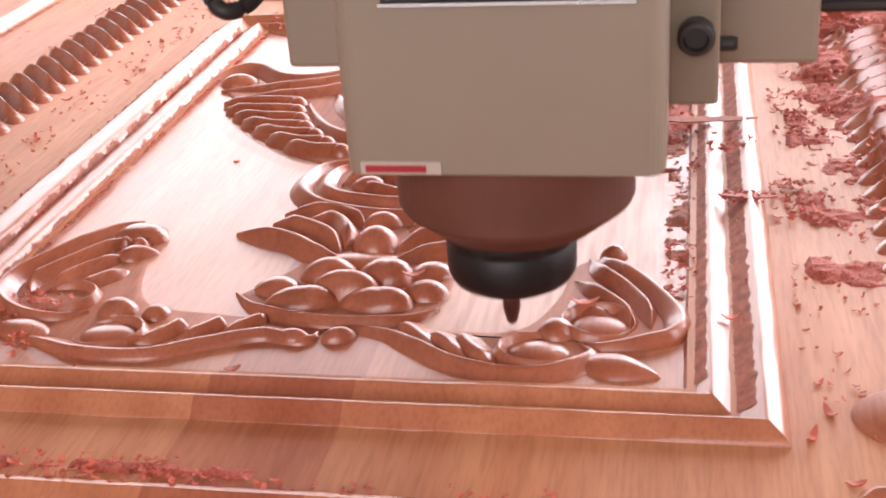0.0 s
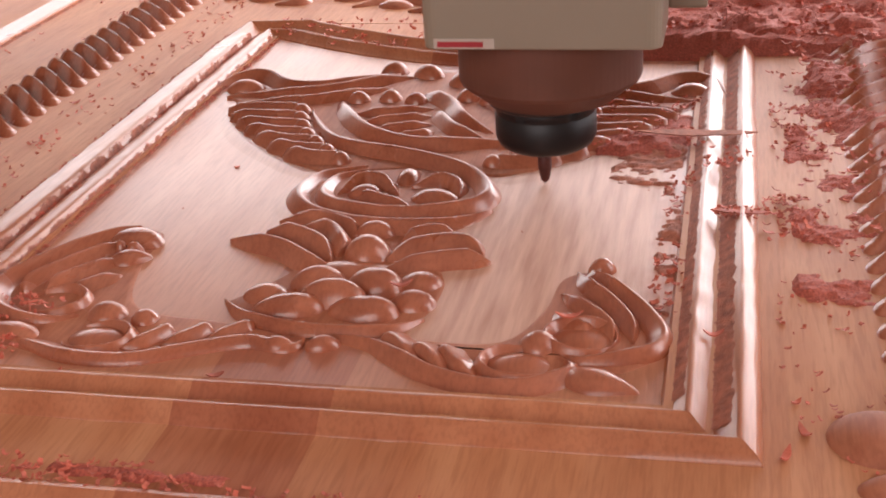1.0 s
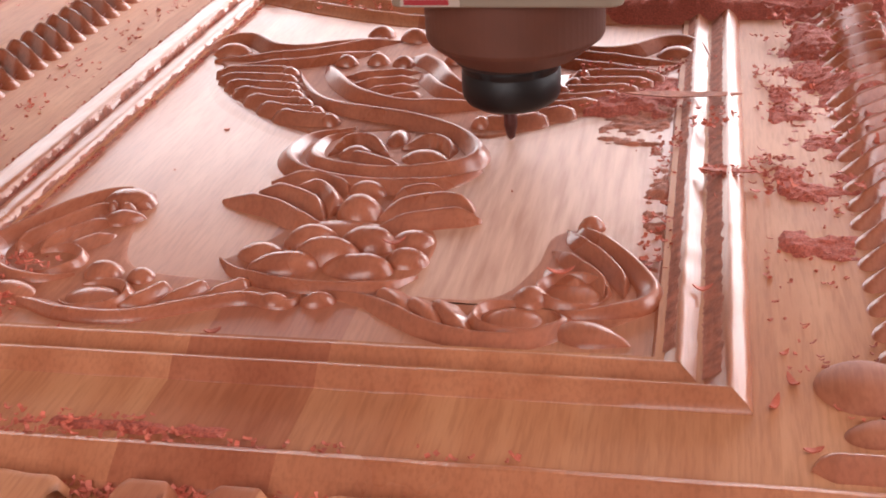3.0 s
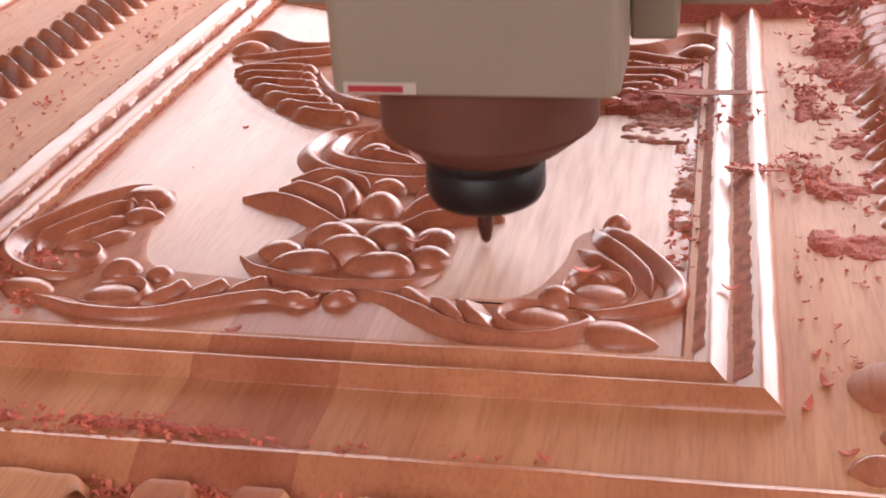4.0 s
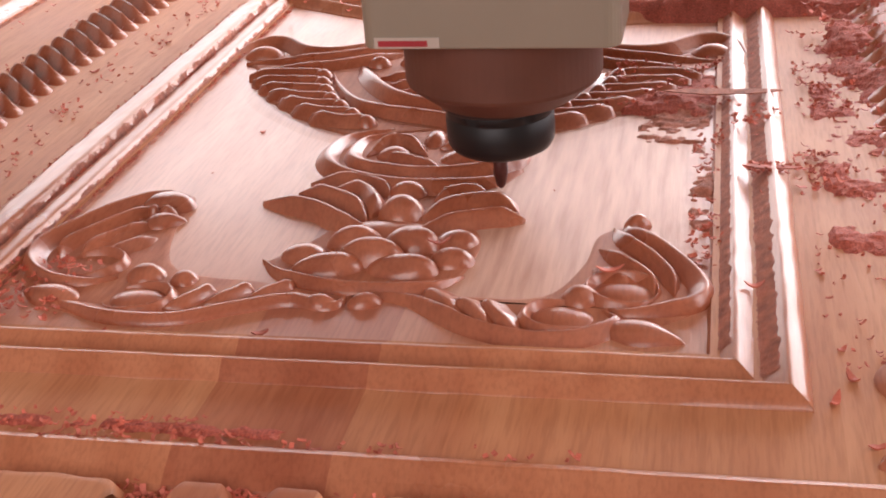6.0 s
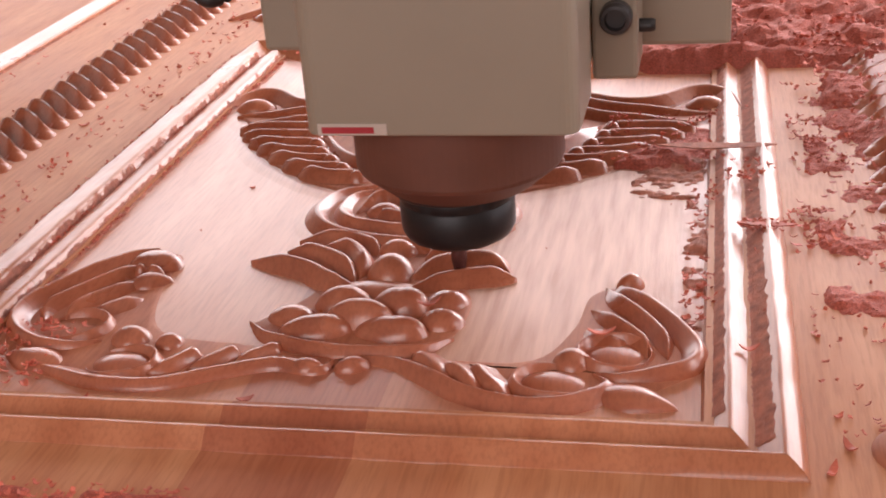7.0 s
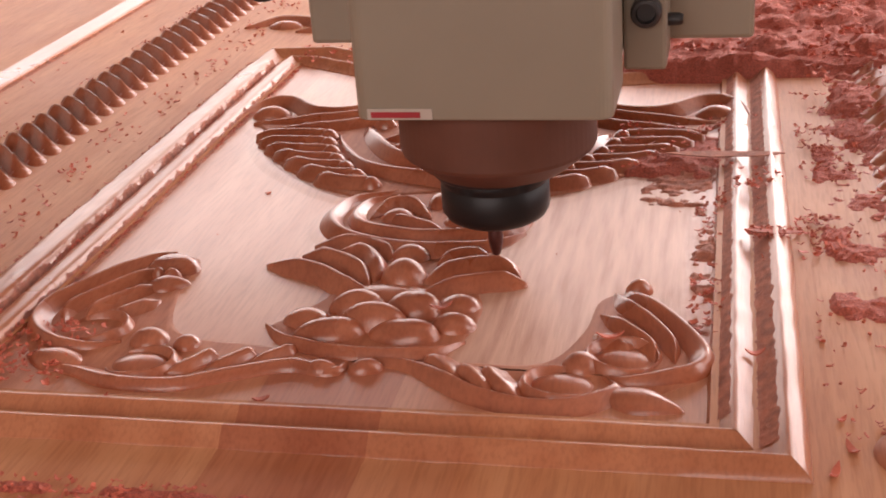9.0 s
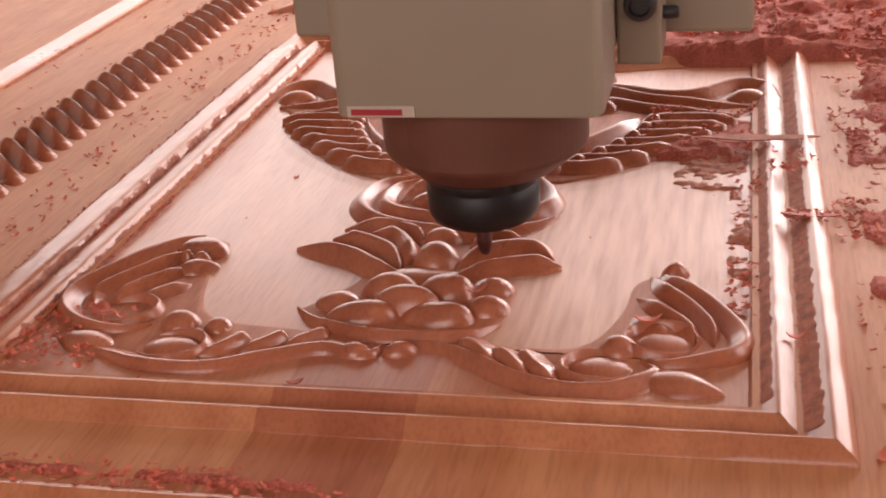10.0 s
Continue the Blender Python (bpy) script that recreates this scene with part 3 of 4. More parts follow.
    # the shell: one band that comes down from the wing and coils round
    R("shell_coil", [(-0.062, 0.298), (-0.055, 0.280), (-0.039, 0.254), (-0.020, 0.239), (0.015, 0.226), (0.040, 0.210), (0.053, 0.189), (0.049, 0.174), (0.031, 0.165), (0.011, 0.163), (-0.010, 0.170), (-0.021, 0.184), (-0.020, 0.203), (-0.008, 0.213)], 0.0100, 0.0110, lean=0.12)
    R("shell_ring", [(-0.010, 0.219), (-0.029, 0.206), (-0.033, 0.182), (-0.022, 0.163), (0.001, 0.152), (0.026, 0.150), (0.046, 0.158), (0.058, 0.172)], 0.0095, 0.0095, lean=0.25)
    R("shell_petal", [(-0.015, 0.184), (-0.008, 0.199), (0.002, 0.199), (0.013, 0.186)], 0.008, 0.0105)
    R("shell_petal", [(0.017, 0.194), (0.029, 0.201), (0.038, 0.196), (0.041, 0.184)], 0.008, 0.0105)
    R("shell_petal", [(-0.009, 0.187), (0.008, 0.178), (0.025, 0.168)], 0.009, 0.0085)
    P("shell_petal", 0.030, 0.183, 0.012, 0.008, 0, 0.0085)
    P("shell_petal", 0.013, 0.205, 0.006, 0.010, 0, 0.0085)
    P("shell_petal", -0.003, 0.187, 0.009, 0.007, 30, 0.0080)
    # wings
    for s in (-1, 1):
        a = 0.012
        f = lambda pts: [(2 * a - u if s > 0 else u, y) for u, y in pts]
        lean = 0.4 if s < 0 else -0.4
        R("wing_top", f([(-0.130, 0.326), (-0.122, 0.346), (-0.106, 0.349), (-0.086, 0.331), (-0.064, 0.330), (-0.040, 0.346), (-0.028, 0.358)]), 0.010, 0.0105, lean=lean)
        R("wing_top", f([(-0.118, 0.316), (-0.084, 0.318), (-0.058, 0.326), (-0.034, 0.343), (-0.018, 0.352)]), 0.009, 0.0095, lean=lean)
        R("wing_top", f([(-0.108, 0.304), (-0.072, 0.306), (-0.049, 0.316), (-0.026, 0.333)]), 0.009, 0.0090, lean=lean)
        P("wing_curl", *f([(-0.112, 0.331)])[0], 0.012, 0.008, 8, 0.0100)
        for i, (u, y) in enumerate(((-0.067, 0.292), (-0.064, 0.280), (-0.059, 0.268), (-0.053, 0.256), (-0.045, 0.245), (-0.036, 0.234), (-0.026, 0.224))):
            reach = 0.040 - 0.0018 * i
            R("feather", f([(u - reach, y - 0.002 + 0.0035 * min(i, 3)), (u - reach * 0.5, y + 0.001), (u, y)]), 0.0092, 0.0090, lean=lean, base=0.0006, taper=(0.4, 0.75))
            P("feather_tip", *f([(u + 0.001, y)])[0], 0.0058, 0.0052, 0, 0.0100)
        for i, (u, y) in enumerate(((-0.040, 0.312), (-0.023, 0.315), (-0.008, 0.311))):
            P("shell_bead", *f([(u, y)])[0], 0.0072, 0.0058, 0, 0.0105)
        P("crown_bud", *f([(-0.033, 0.364)])[0], 0.009, 0.007, 30, 0.0110)
        P("crown_bud", *f([(-0.011, 0.357)])[0], 0.011, 0.008, -30, 0.0120)
        if s > 0:
            R("wing_band", f([(-0.060, 0.298), (-0.050, 0.274), (-0.036, 0.254), (-0.024, 0.243)]), 0.010, 0.0105, lean=lean)
    R("wing_band", [(-0.050, 0.310), (-0.044, 0.294), (-0.029, 0.268), (-0.012, 0.252), (0.010, 0.243), (0.040, 0.247), (0.060, 0.252)], 0.0100, 0.0110, lean=0.45)
    R("wing_band", [(-0.006, 0.322), (0.002, 0.314), (0.013, 0.301), (0.023, 0.281), (0.042, 0.264)], 0.0100, 0.0110, lean=0.4)
    R("wing_band", [(0.005, 0.294), (0.012, 0.280), (0.023, 0.264), (0.042, 0.252)], 0.0090, 0.0100, lean=0.4)
    R("wing_band", [(0.030, 0.312), (0.040, 0.298), (0.050, 0.278)], 0.0090, 0.0100, lean=0.4)
    R("shell_flute", [(-0.036, 0.290), (-0.016, 0.292), (0.004, 0.300)], 0.009, 0.0085)
    R("shell_flute", [(-0.029, 0.278), (-0.010, 0.281), (0.006, 0.288)], 0.009, 0.0085)
    R("shell_flute", [(-0.020, 0.266), (-0.006, 0.269), (0.008, 0.276)], 0.009, 0.0085)
    R("shell_flute", [(-0.008, 0.256), (0.004, 0.259), (0.012, 0.265)], 0.008, 0.0080)
    P("crown_bud", 0.012, 0.345, 0.010, 0.011, 0, 0.012)
    P("crown_bud", 0.020, 0.318, 0.008, 0.007, 0, 0.011)
    wing = [(-0.127, 0.321), (-0.119, 0.338), (-0.092, 0.331), (-0.045, 0.330), (-0.022, 0.358), (0.012, 0.366), (0.018, 0.290), (0.030, 0.226), (-0.020, 0.206), (-0.040, 0.211), (-0.056, 0.222), (-0.086, 0.250), (-0.103, 0.278), (-0.110, 0.300)]
    wing = [(-0.030 + (u + 0.030) * 0.9, 0.285 + (y - 0.285) * 0.92) for u, y in wing]
    pad("wing_ground", wing, 0.0007, door)
    pad("wing_ground", [(0.024 - u, y) for u, y in wing], 0.0008, door)
    pad("shell_ground", oval(0.011, 0.184, 0.043, 0.034, 0, 330, 11), 0.0006, door)
    pad("flower_ground", [(-0.030, 0.080), (-0.012, 0.066), (0.020, 0.060), (0.046, 0.070), (0.052, 0.098), (0.046, 0.118), (0.030, 0.150), (-0.006, 0.154), (-0.026, 0.140), (-0.012, 0.112)], 0.00020, door, False)
    pad("scroll_ground", [(0.010, 0.058), (0.034, 0.050), (0.060, 0.034), (0.092, 0.028), (0.110, 0.036), (0.132, 0.052), (0.138, 0.070), (0.124, 0.094), (0.110, 0.118), (0.096, 0.112), (0.092, 0.086), (0.080, 0.062), (0.050, 0.060)], 0.00015, door, False)
    pad("scroll_ground", [(0.002, 0.058), (-0.020, 0.044), (-0.050, 0.033), (-0.076, 0.034), (-0.108, 0.046), (-0.127, 0.076), (-0.122, 0.104), (-0.104, 0.136), (-0.080, 0.140), (-0.076, 0.108), (-0.062, 0.074), (-0.024, 0.066)], 0.00015, door, False)


def scallop(name, x0, x1, y, wave, parent):
    """A flat-topped scallop of the lower border with a rounded, wavy upper edge; wider ones have two lobes."""
    n = 26
    top, foot = [], []
    for i in range(n + 1):
        q = i / n
        edge = min(1.0, 5.5 * q, 5.5 * (1 - q))
        rise = math.sqrt(max(0.0, 1 - (1 - edge) ** 2))
        yy = y - 0.008 * (1 - rise) - 0.0030 * wave * (0.5 - 0.5 * math.cos(4 * math.pi * q)) * (0.4 + 0.6 * q)
        top.append((x0 + (x1 - x0) * q, yy))
    verts, faces = [], []
    mid = (x0 + x1) / 2
    for px, py in top:
        for out, z in ((0.0022, -0.0040), (0.0012, -0.0010), (0.0, 0.0022), (-0.0012, 0.0029), (-0.0035, 0.0031), (-0.020, 0.0026), (-0.045, 0.0010), (-0.048, -0.0040)):
            grow = 1 + (out if out > 0 else 0.4 * max(out, -0.0035)) / max(0.004, (x1 - x0) / 2)
            verts.append((mid + (px - mid) * grow, py + out, z))
    for i in range(n):
        for j in range(7):
            a = i * 8 + j
            faces.append((a, a + 1, a + 9, a + 8))
    faces += [tuple(range(8)), tuple(reversed(range(n * 8, n * 8 + 8)))]
    return mesh_part(name, verts, faces, WOOD_RAIL, parent, "", True)


def outer_carving(door):
    """Beads of the lower border, the corner block and the foliage of the far stiles."""
    for x0, x1, wave in ((-0.345, -0.306, 0.4), (-0.292, -0.276, 0.0), (-0.262, -0.246, 0.0), (-0.232, -0.188, 0.5), (-0.172, -0.156, 0.0), (-0.144, -0.128, 0.0), (-0.113, -0.072, 0.5), (-0.057, -0.016, 0.6), (-0.002, 0.022, 0.2), (0.034, 0.052, 0.0)):
        scallop("border_scallop", x0, x1, -0.0575, wave, door)
    R = lambda name, pts, w, h, **k: ridge(name, pts, w, h, door, base=0.0015, **k)
    petal("corner_carving", 0.0395 - AXIS, 0.0125, 0.0175, 0.0170, 20, 0.0110, door, flat=3.0, mat=WOOD_GROUND)
    petal("corner_carving", 0.0600 - AXIS, -0.0020, 0.0180, 0.0120, -10, 0.0120, door, flat=3.0, mat=WOOD_GROUND)
    petal("corner_carving", 0.0420 - AXIS, -0.0120, 0.0130, 0.0080, 15, 0.0085, door, flat=3.0, mat=WOOD_GROUND)
    R("corner_carving", [(0.0210 - AXIS, -0.0315), (0.0300 - AXIS, -0.0300), (0.0480 - AXIS, -0.0305), (0.0750 - AXIS, -0.0320)], 0.012, 0.0075, lean=0.3)
    # far foliage
    for u, y, tw in ((-0.33 - AXIS, 0.52, 0), (-0.29 - AXIS, 0.53, 15), (-0.23 - AXIS, 0.50, -10), (-0.17 - AXIS, 0.48, 5), (-0.10 - AXIS, 0.49, 12), (0.02 - AXIS, 0.46, -8)):
        R("far_scroll", [(u - 0.03, y), (u - 0.008, y + 0.016), (u + 0.02, y + 0.010), (u + 0.03, y - 0.006), (u + 0.012, y - 0.012)], 0.012, 0.010)
        petal("far_leaf", u, y + 0.004, 0.014, 0.009, tw, 0.008, door, base=0.0015)


# ---- chips ----
def chips(name, spots, seed, label):
    """Loose curled shavings; each spot is (x0, x1, y0, y1, z, number, size)."""
    rng = random.Random(seed)
    verts, faces = [], []
    for x0, x1, y0, y1, z, count, size in spots:
        for _ in range(count):
            x, y = rng.uniform(x0, x1), rng.uniform(y0, y1)
            if noise.noise(Vector((x * 28 + seed, y * 28, 0))) < rng.uniform(-0.45, 0.25):
                continue
            l, w = size * rng.uniform(0.5, 1.7), size * rng.uniform(0.25, 0.8)
            m = pose(x, y, z + size * rng.uniform(0.0, 0.35), rng.uniform(-25, 25), rng.uniform(-25, 25), rng.uniform(0, 360))
            c = size * rng.uniform(0.1, 0.5)
            th = 0.00022
            b = len(verts)
            for px, pz in ((-l / 2, c), (-l / 6, 0), (l / 6, 0), (l / 2, c * 0.8)):
                for py in (-w / 2, w / 2):
                    verts.append(m @ Vector((px, py, pz)))
                    verts.append(m @ Vector((px, py, pz + th)))
            for i in range(3):
                a = b + 4 * i
                faces += [(a + 1, a + 3, a + 7, a + 5), (a, a + 4, a + 6, a + 2), (a, a + 1, a + 5, a + 4), (a + 2, a + 6, a + 7, a + 3)]
            faces += [(b, b + 2, b + 3, b + 1), (b + 12, b + 13, b + 15, b + 14)]
    return tagged(mesh_part(name, verts, faces, CHIP), label, "wood chips", kind="stuff")


def drift(name, x0, x1, y0, y1, z, high, seed, label, step=0.0022, fill=-0.45, power=2, mat=None):
    """A heap of fine router dust with a lumpy top and ragged edges."""
    nx, ny = int((x1 - x0) / step), int((y1 - y0) / step)
    verts, faces = [], []
    for j in range(ny + 1):
        for i in range(nx + 1):
            x, y = x0 + (x1 - x0) * i / nx, y0 + (y1 - y0) * j / ny
            edge = 1.0 - (2 * i / nx - 1) ** power - (2 * j / ny - 1) ** power
            n1 = noise.fractal(Vector((x * 34 + seed, y * 34, 0)), 1.0, 2.0, 4)
            n2 = noise.noise(Vector((x * 320, y * 320, seed))) + 0.9 * noise.noise(Vector((x * 130, y * 150, seed + 3)))
            inward = min(1.0, min(i, nx - i, j, ny - j) / 6) ** 0.8
            verts.append((x, y, -0.004 + inward * (0.0028 + z + high * max(-1.0, min(0.9, 1.3 * edge) + 0.9 * n1 + fill) + 0.0010 * n2)))
    for j in range(ny):
        for i in range(nx):
            a = j * (nx + 1) + i
            faces.append((a, a + 1, a + nx + 2, a + nx + 1))
    return tagged(mesh_part(name, verts, faces, mat or DUST, smooth=False), label, "wood dust", kind="stuff")


# ---- the machine ----
def upright_box(x0, x1, y0, y1, z0, z1, r):
    """A folded sheet-metal cover: rounded upright edges, a crisp lower rim."""
    bm = box(x0, x1, y0, y1, z0, z1)
    up = [e for e in bm.edges if abs(e.verts[0].co.z - e.verts[1].co.z) > 1e-6]
    bmesh.ops.bevel(bm, geom=up, offset=r, segments=6, affect="EDGES", profile=0.5)
    rim = [e for e in bm.edges if max(v.co.z for v in e.verts) < z0 + 1e-6]
    bmesh.ops.bevel(bm, geom=rim, offset=0.0008, segments=2, affect="EDGES", profile=0.5)
    return bm


def router_head():
    """The spindle head; its origin is the cutter's tip."""
    head = tagged(new("milling_spindle"), "beige enamelled milling spindle with a black collet nut", "milling spindle")
    cover = part("front_cover", upright_box(-0.0415, 0.0535, -0.045, 0.004, 0.0745, 0.330, 0.0060), PAINT, head, "beige enamelled sheet-metal cover")
    plate = part("nameplate", box(-0.026, 0.0445, -0.0466, -0.0450, 0.1275, 0.172, 0.0005), PLATE, cover, "black nameplate with a bright edge")
    for z in (0.1268, 0.1727):
        part("plate_edge", box(-0.0268, 0.0453, -0.0468, -0.0450, z - 0.0005, z + 0.0005), SILVER, cover)
    for x in (-0.0235, 0.0420):
        for z in (0.1300, 0.1695):
            b = turned([(0.0016, 0), (0.0016, 0.0006), (0.0010, 0.0011)], 16)
            bmesh.ops.transform(b, matrix=pose(x, -0.0466, z, 90), verts=b.verts)
            part("screw", b, SILVER, cover, "bright screw head")
    part("sticker", box(-0.0365, -0.0120, -0.0456, -0.0450, 0.0752, 0.0792), LABEL_WHITE, cover, "white sticker with a red bar")
    part("sticker_bar", box(-0.0350, -0.0165, -0.0459, -0.0456, 0.0759, 0.0781), LABEL_RED, cover, "red bar")
    part("back_plate", box(-0.088, 0.103, 0.052, 0.066, 0.077, 0.33, 0.002), PAINT, head)
    part("spindle_clamp", box(-0.0400, 0.0520, 0.0042, 0.0518, 0.080, 0.33, 0.002), PAINT, head)
    part("side_bracket", box(0.0522, 0.0690, 0.018, 0.0518, 0.074, 0.33, 0.0015), PAINT, head)
    k = turned([(0.0058, 0), (0.0060, 0.001), (0.0060, 0.006), (0.0052, 0.0078), (0.0040, 0.0080), (0.0036, 0.005)], 24)
    bmesh.ops.transform(k, matrix=pose(0.0615, 0.0185, 0.0985, 90), verts=k.verts)
    part("clamp_bolt", k, IRON, head, "dark hollow-headed clamp bolt")
    k = turned([(0.0026, 0), (0.0026, 0.0045), (0.0020, 0.0060)], 16)
    bmesh.ops.transform(k, matrix=pose(0.0690, 0.030, 0.0915, 0, 90), verts=k.verts)
    part("grease_nipple", k, RUBBER, head)
    part("spindle_body", turned([(0.0, 0.0410), (0.0270, 0.0410), (0.0285, 0.0416), (0.0388, 0.0500), (0.0395, 0.0516), (0.0395, 0.0850)], 72, (0.0035, 0)), STEEL, head, "steel spindle body coloured brown by painted shade and wood reflection")
    part("spindle_nose", turned([(0.0150, 0.0380), (0.0230, 0.0385), (0.0240, 0.0395), (0.0240, 0.0450)], 48), IRON, head, "", True)
    # collet nut: a broad skirt under a narrow groove, with spanner slots at its rim
    b = turned([(0.0120, 0.0185), (0.0180, 0.0188), (0.0206, 0.0204), (0.0219, 0.0228), (0.0222, 0.0245), (0.0222, 0.0335), (0.0216, 0.0342), (0.0216, 0.0350), (0.0221, 0.0356), (0.0221, 0.0384), (0.0212, 0.0398), (0.0150, 0.0400)], 72, (0.0010, 0))
    for v in b.verts:
        r = math.hypot(v.co.x - 0.001, v.co.y)
        a = (math.degrees(math.atan2(v.co.y, v.co.x - 0.001)) + 20) % 60
        if r > 0.019 and v.co.z > 0.0352 and 27 < a < 34:
            v.co.x *= 0.93
            v.co.y *= 0.93
    part("collet_nut", b, BLACK, head, "black oiled collet nut", True)
    part("cutter", turned([(0.0009, 0.0), (0.0019, 0.0012), (0.0031, 0.0070), (0.0031, 0.0200)], 20), CUTTER, head, "dark reddish tapered engraving cutter", True)
    # cable beside the head
    c = spline([(-0.100, 0.056, 0.150), (-0.112, 0.045, 0.118), (-0.104, 0.035, 0.104), (-0.092, 0.046, 0.110), (-0.086, 0.056, 0.140)], 10)
    verts, faces, n = [], [], 10
    for i, p in enumerate(c):
        d = Vector(c[min(i + 1, len(c) - 1)] - c[max(i - 1, 0)]).normalized()
        s = d.orthogonal().normalized()
        q = d.cross(s)
        for j in range(n):
            a = 2 * math.pi * j / n
            verts.append(Vector(p) + 0.0032 * (math.cos(a) * s + math.sin(a) * q))
    for i in range(len(c) - 1):
        for j in range(n):
            faces.append((i * n + j, i * n + (j + 1) % n, (i + 1) * n + (j + 1) % n, (i + 1) * n + j))
    mesh_part("cable", verts, faces, RUBBER, head, "black cable loop", True)
    return head


def gantry():
    """The beam that carries the head; its origin is the cutter's line across the bed."""
    g = tagged(new("gantry"), "dark iron router gantry beam with guide rails", "gantry")
    part("beam", box(-1.05, 0.75, 0.112, 0.232, 0.1500, 0.300, 0.004), IRON, g)
    for z in (0.168, 0.262):
        part("guide_rail", box(-1.04, 0.74, 0.094, 0.1118, z - 0.010, z + 0.010, 0.002), IRON, g, "dark oiled guide rail")
    tray = part("cable_tray", box(0.020, 0.74, 0.0950, 0.1118, 0.084, 0.1280, 0.0015), RUBBER, g, "black cable tray with a worn edge")
    part("tray_lip", box(0.020, 0.74, 0.0935, 0.0950, 0.0865, 0.0885), IRON, tray)
    for k in range(14):
        part("tray_screw", box(0.05 + 0.05 * k, 0.054 + 0.05 * k, 0.0940, 0.0950, 0.093, 0.097), SILVER, tray)
    part("carriage", box(-0.245, -0.005, 0.0665, 0.0938, 0.112, 0.290, 0.003), PAINT, g, "beige cross slide")
    for x in (-1.05, 0.72):
        part("upright", box(x, x + 0.03, 0.09, 0.25, -0.0343, 0.1498, 0.003), IRON, g)
    return g


def bed():
    t = tagged(new("router_bed"), "long aluminium router bed under the door", "machine bed")
    part("bed_top", box(-1.10, 0.80, -0.90, 1.60, -0.080, -0.0345, 0.003), BED, t)
    for x in (-1.02, 0.66):
        for y in (-0.82, 1.44):
            part("leg", box(x, x + 0.08, y, y + 0.08, FLOOR_Z, -0.0802, 0.003), IRON, t)
    return t


workshop()
bed()
DOOR = carved_door()
ornament(DOOR)
rope_border("rope_lobe", -0.393, 0.042, -0.02, 0.64, 0.0165, -1, DOOR)
rope_border("rope_lobe", 0.063, 0.042, 0.040, 0.64, 0.0165, 1, DOOR)
outer_carving(DOOR)
drift("dust_heap", -0.030, 0.34, 0.392, 1.05, 0.0050, 0.010, 3, "reddish heap of fine router dust over the frame", 0.0032, -0.2, 14)
drift("dust_heap", -0.092, 0.10, 0.386, 0.90, 0.0070, 0.0055, 8, "reddish heap of fine router dust behind the panel", 0.0026, -0.1, 24)
drift("dust_heap", -0.42, -0.135, -0.0425, -0.022, 0.0022, 0.0034, 5, "reddish drift of router dust along the lower border", 0.0014, -0.38, 4)
drift("dust_heap", -0.085, -0.014, 0.232, 0.310, 0.0022, 0.0045, 21, "reddish router dust lodged in the carved wing")
drift("dust_heap", 0.010, 0.060, 0.085, 0.400, 0.0020, 0.0036, 25, "reddish router dust drifted against the rope border", 0.0016, -0.62, 6)
drift("dust_heap", 0.020, 0.34, 0.190, 0.98, 0.0030, 0.0075, 33, "deep reddish heap of router dust burying the rope border", 0.0022, -0.62, 10)
drift("dust_heap", -0.040, -0.019, 0.070, 0.215, 0.0010, 0.0030, 51, "crumbs of reddish router dust along the foot of the moulding", 0.0012, -0.85, 4, DUST_SHADE)
drift("dust_heap", -0.066, -0.019, 0.200, 0.262, 0.0010, 0.0036, 57, "crumbs of reddish router dust on the panel field below the wing", 0.0014, -0.72, 4, DUST_SHADE)
# these two paint the right run's shaded inner slopes brown, the first with dust
dust_shade_film("dust_shade_film", 0.0001, 0.0080, 0.027, 0.40, 2, "brown film of dust and painted shade on the panel moulding", fill=1.9)
dust_shade_film("dust_shade_film", 0.0142, 0.0228, 0.012, 0.40, 5, "brown film painting the shaded slope of the outer moulding", fill=1.9)
for k, (d0, d1) in enumerate(((-0.0006, 0.0036), (0.0126, 0.0172), (0.0310, 0.0356))):
    dust_shade_film("dust_shade_film", d0, d1, 0.035, 0.425, 31 + k, "jagged line of reddish dust in a quirk of the moulding", IN_X0, -1, PROFILE_LEFT, 1.7)
for k, d0 in enumerate((0.0, 0.0215)):
    dust_shade_film("dust_shade_film", d0, d0 + 0.0040, 0.02, 0.62, 41 + k, "jagged line of reddish dust beside the stile bead", -0.470, -1, BEAD_FOOT, 0.9)
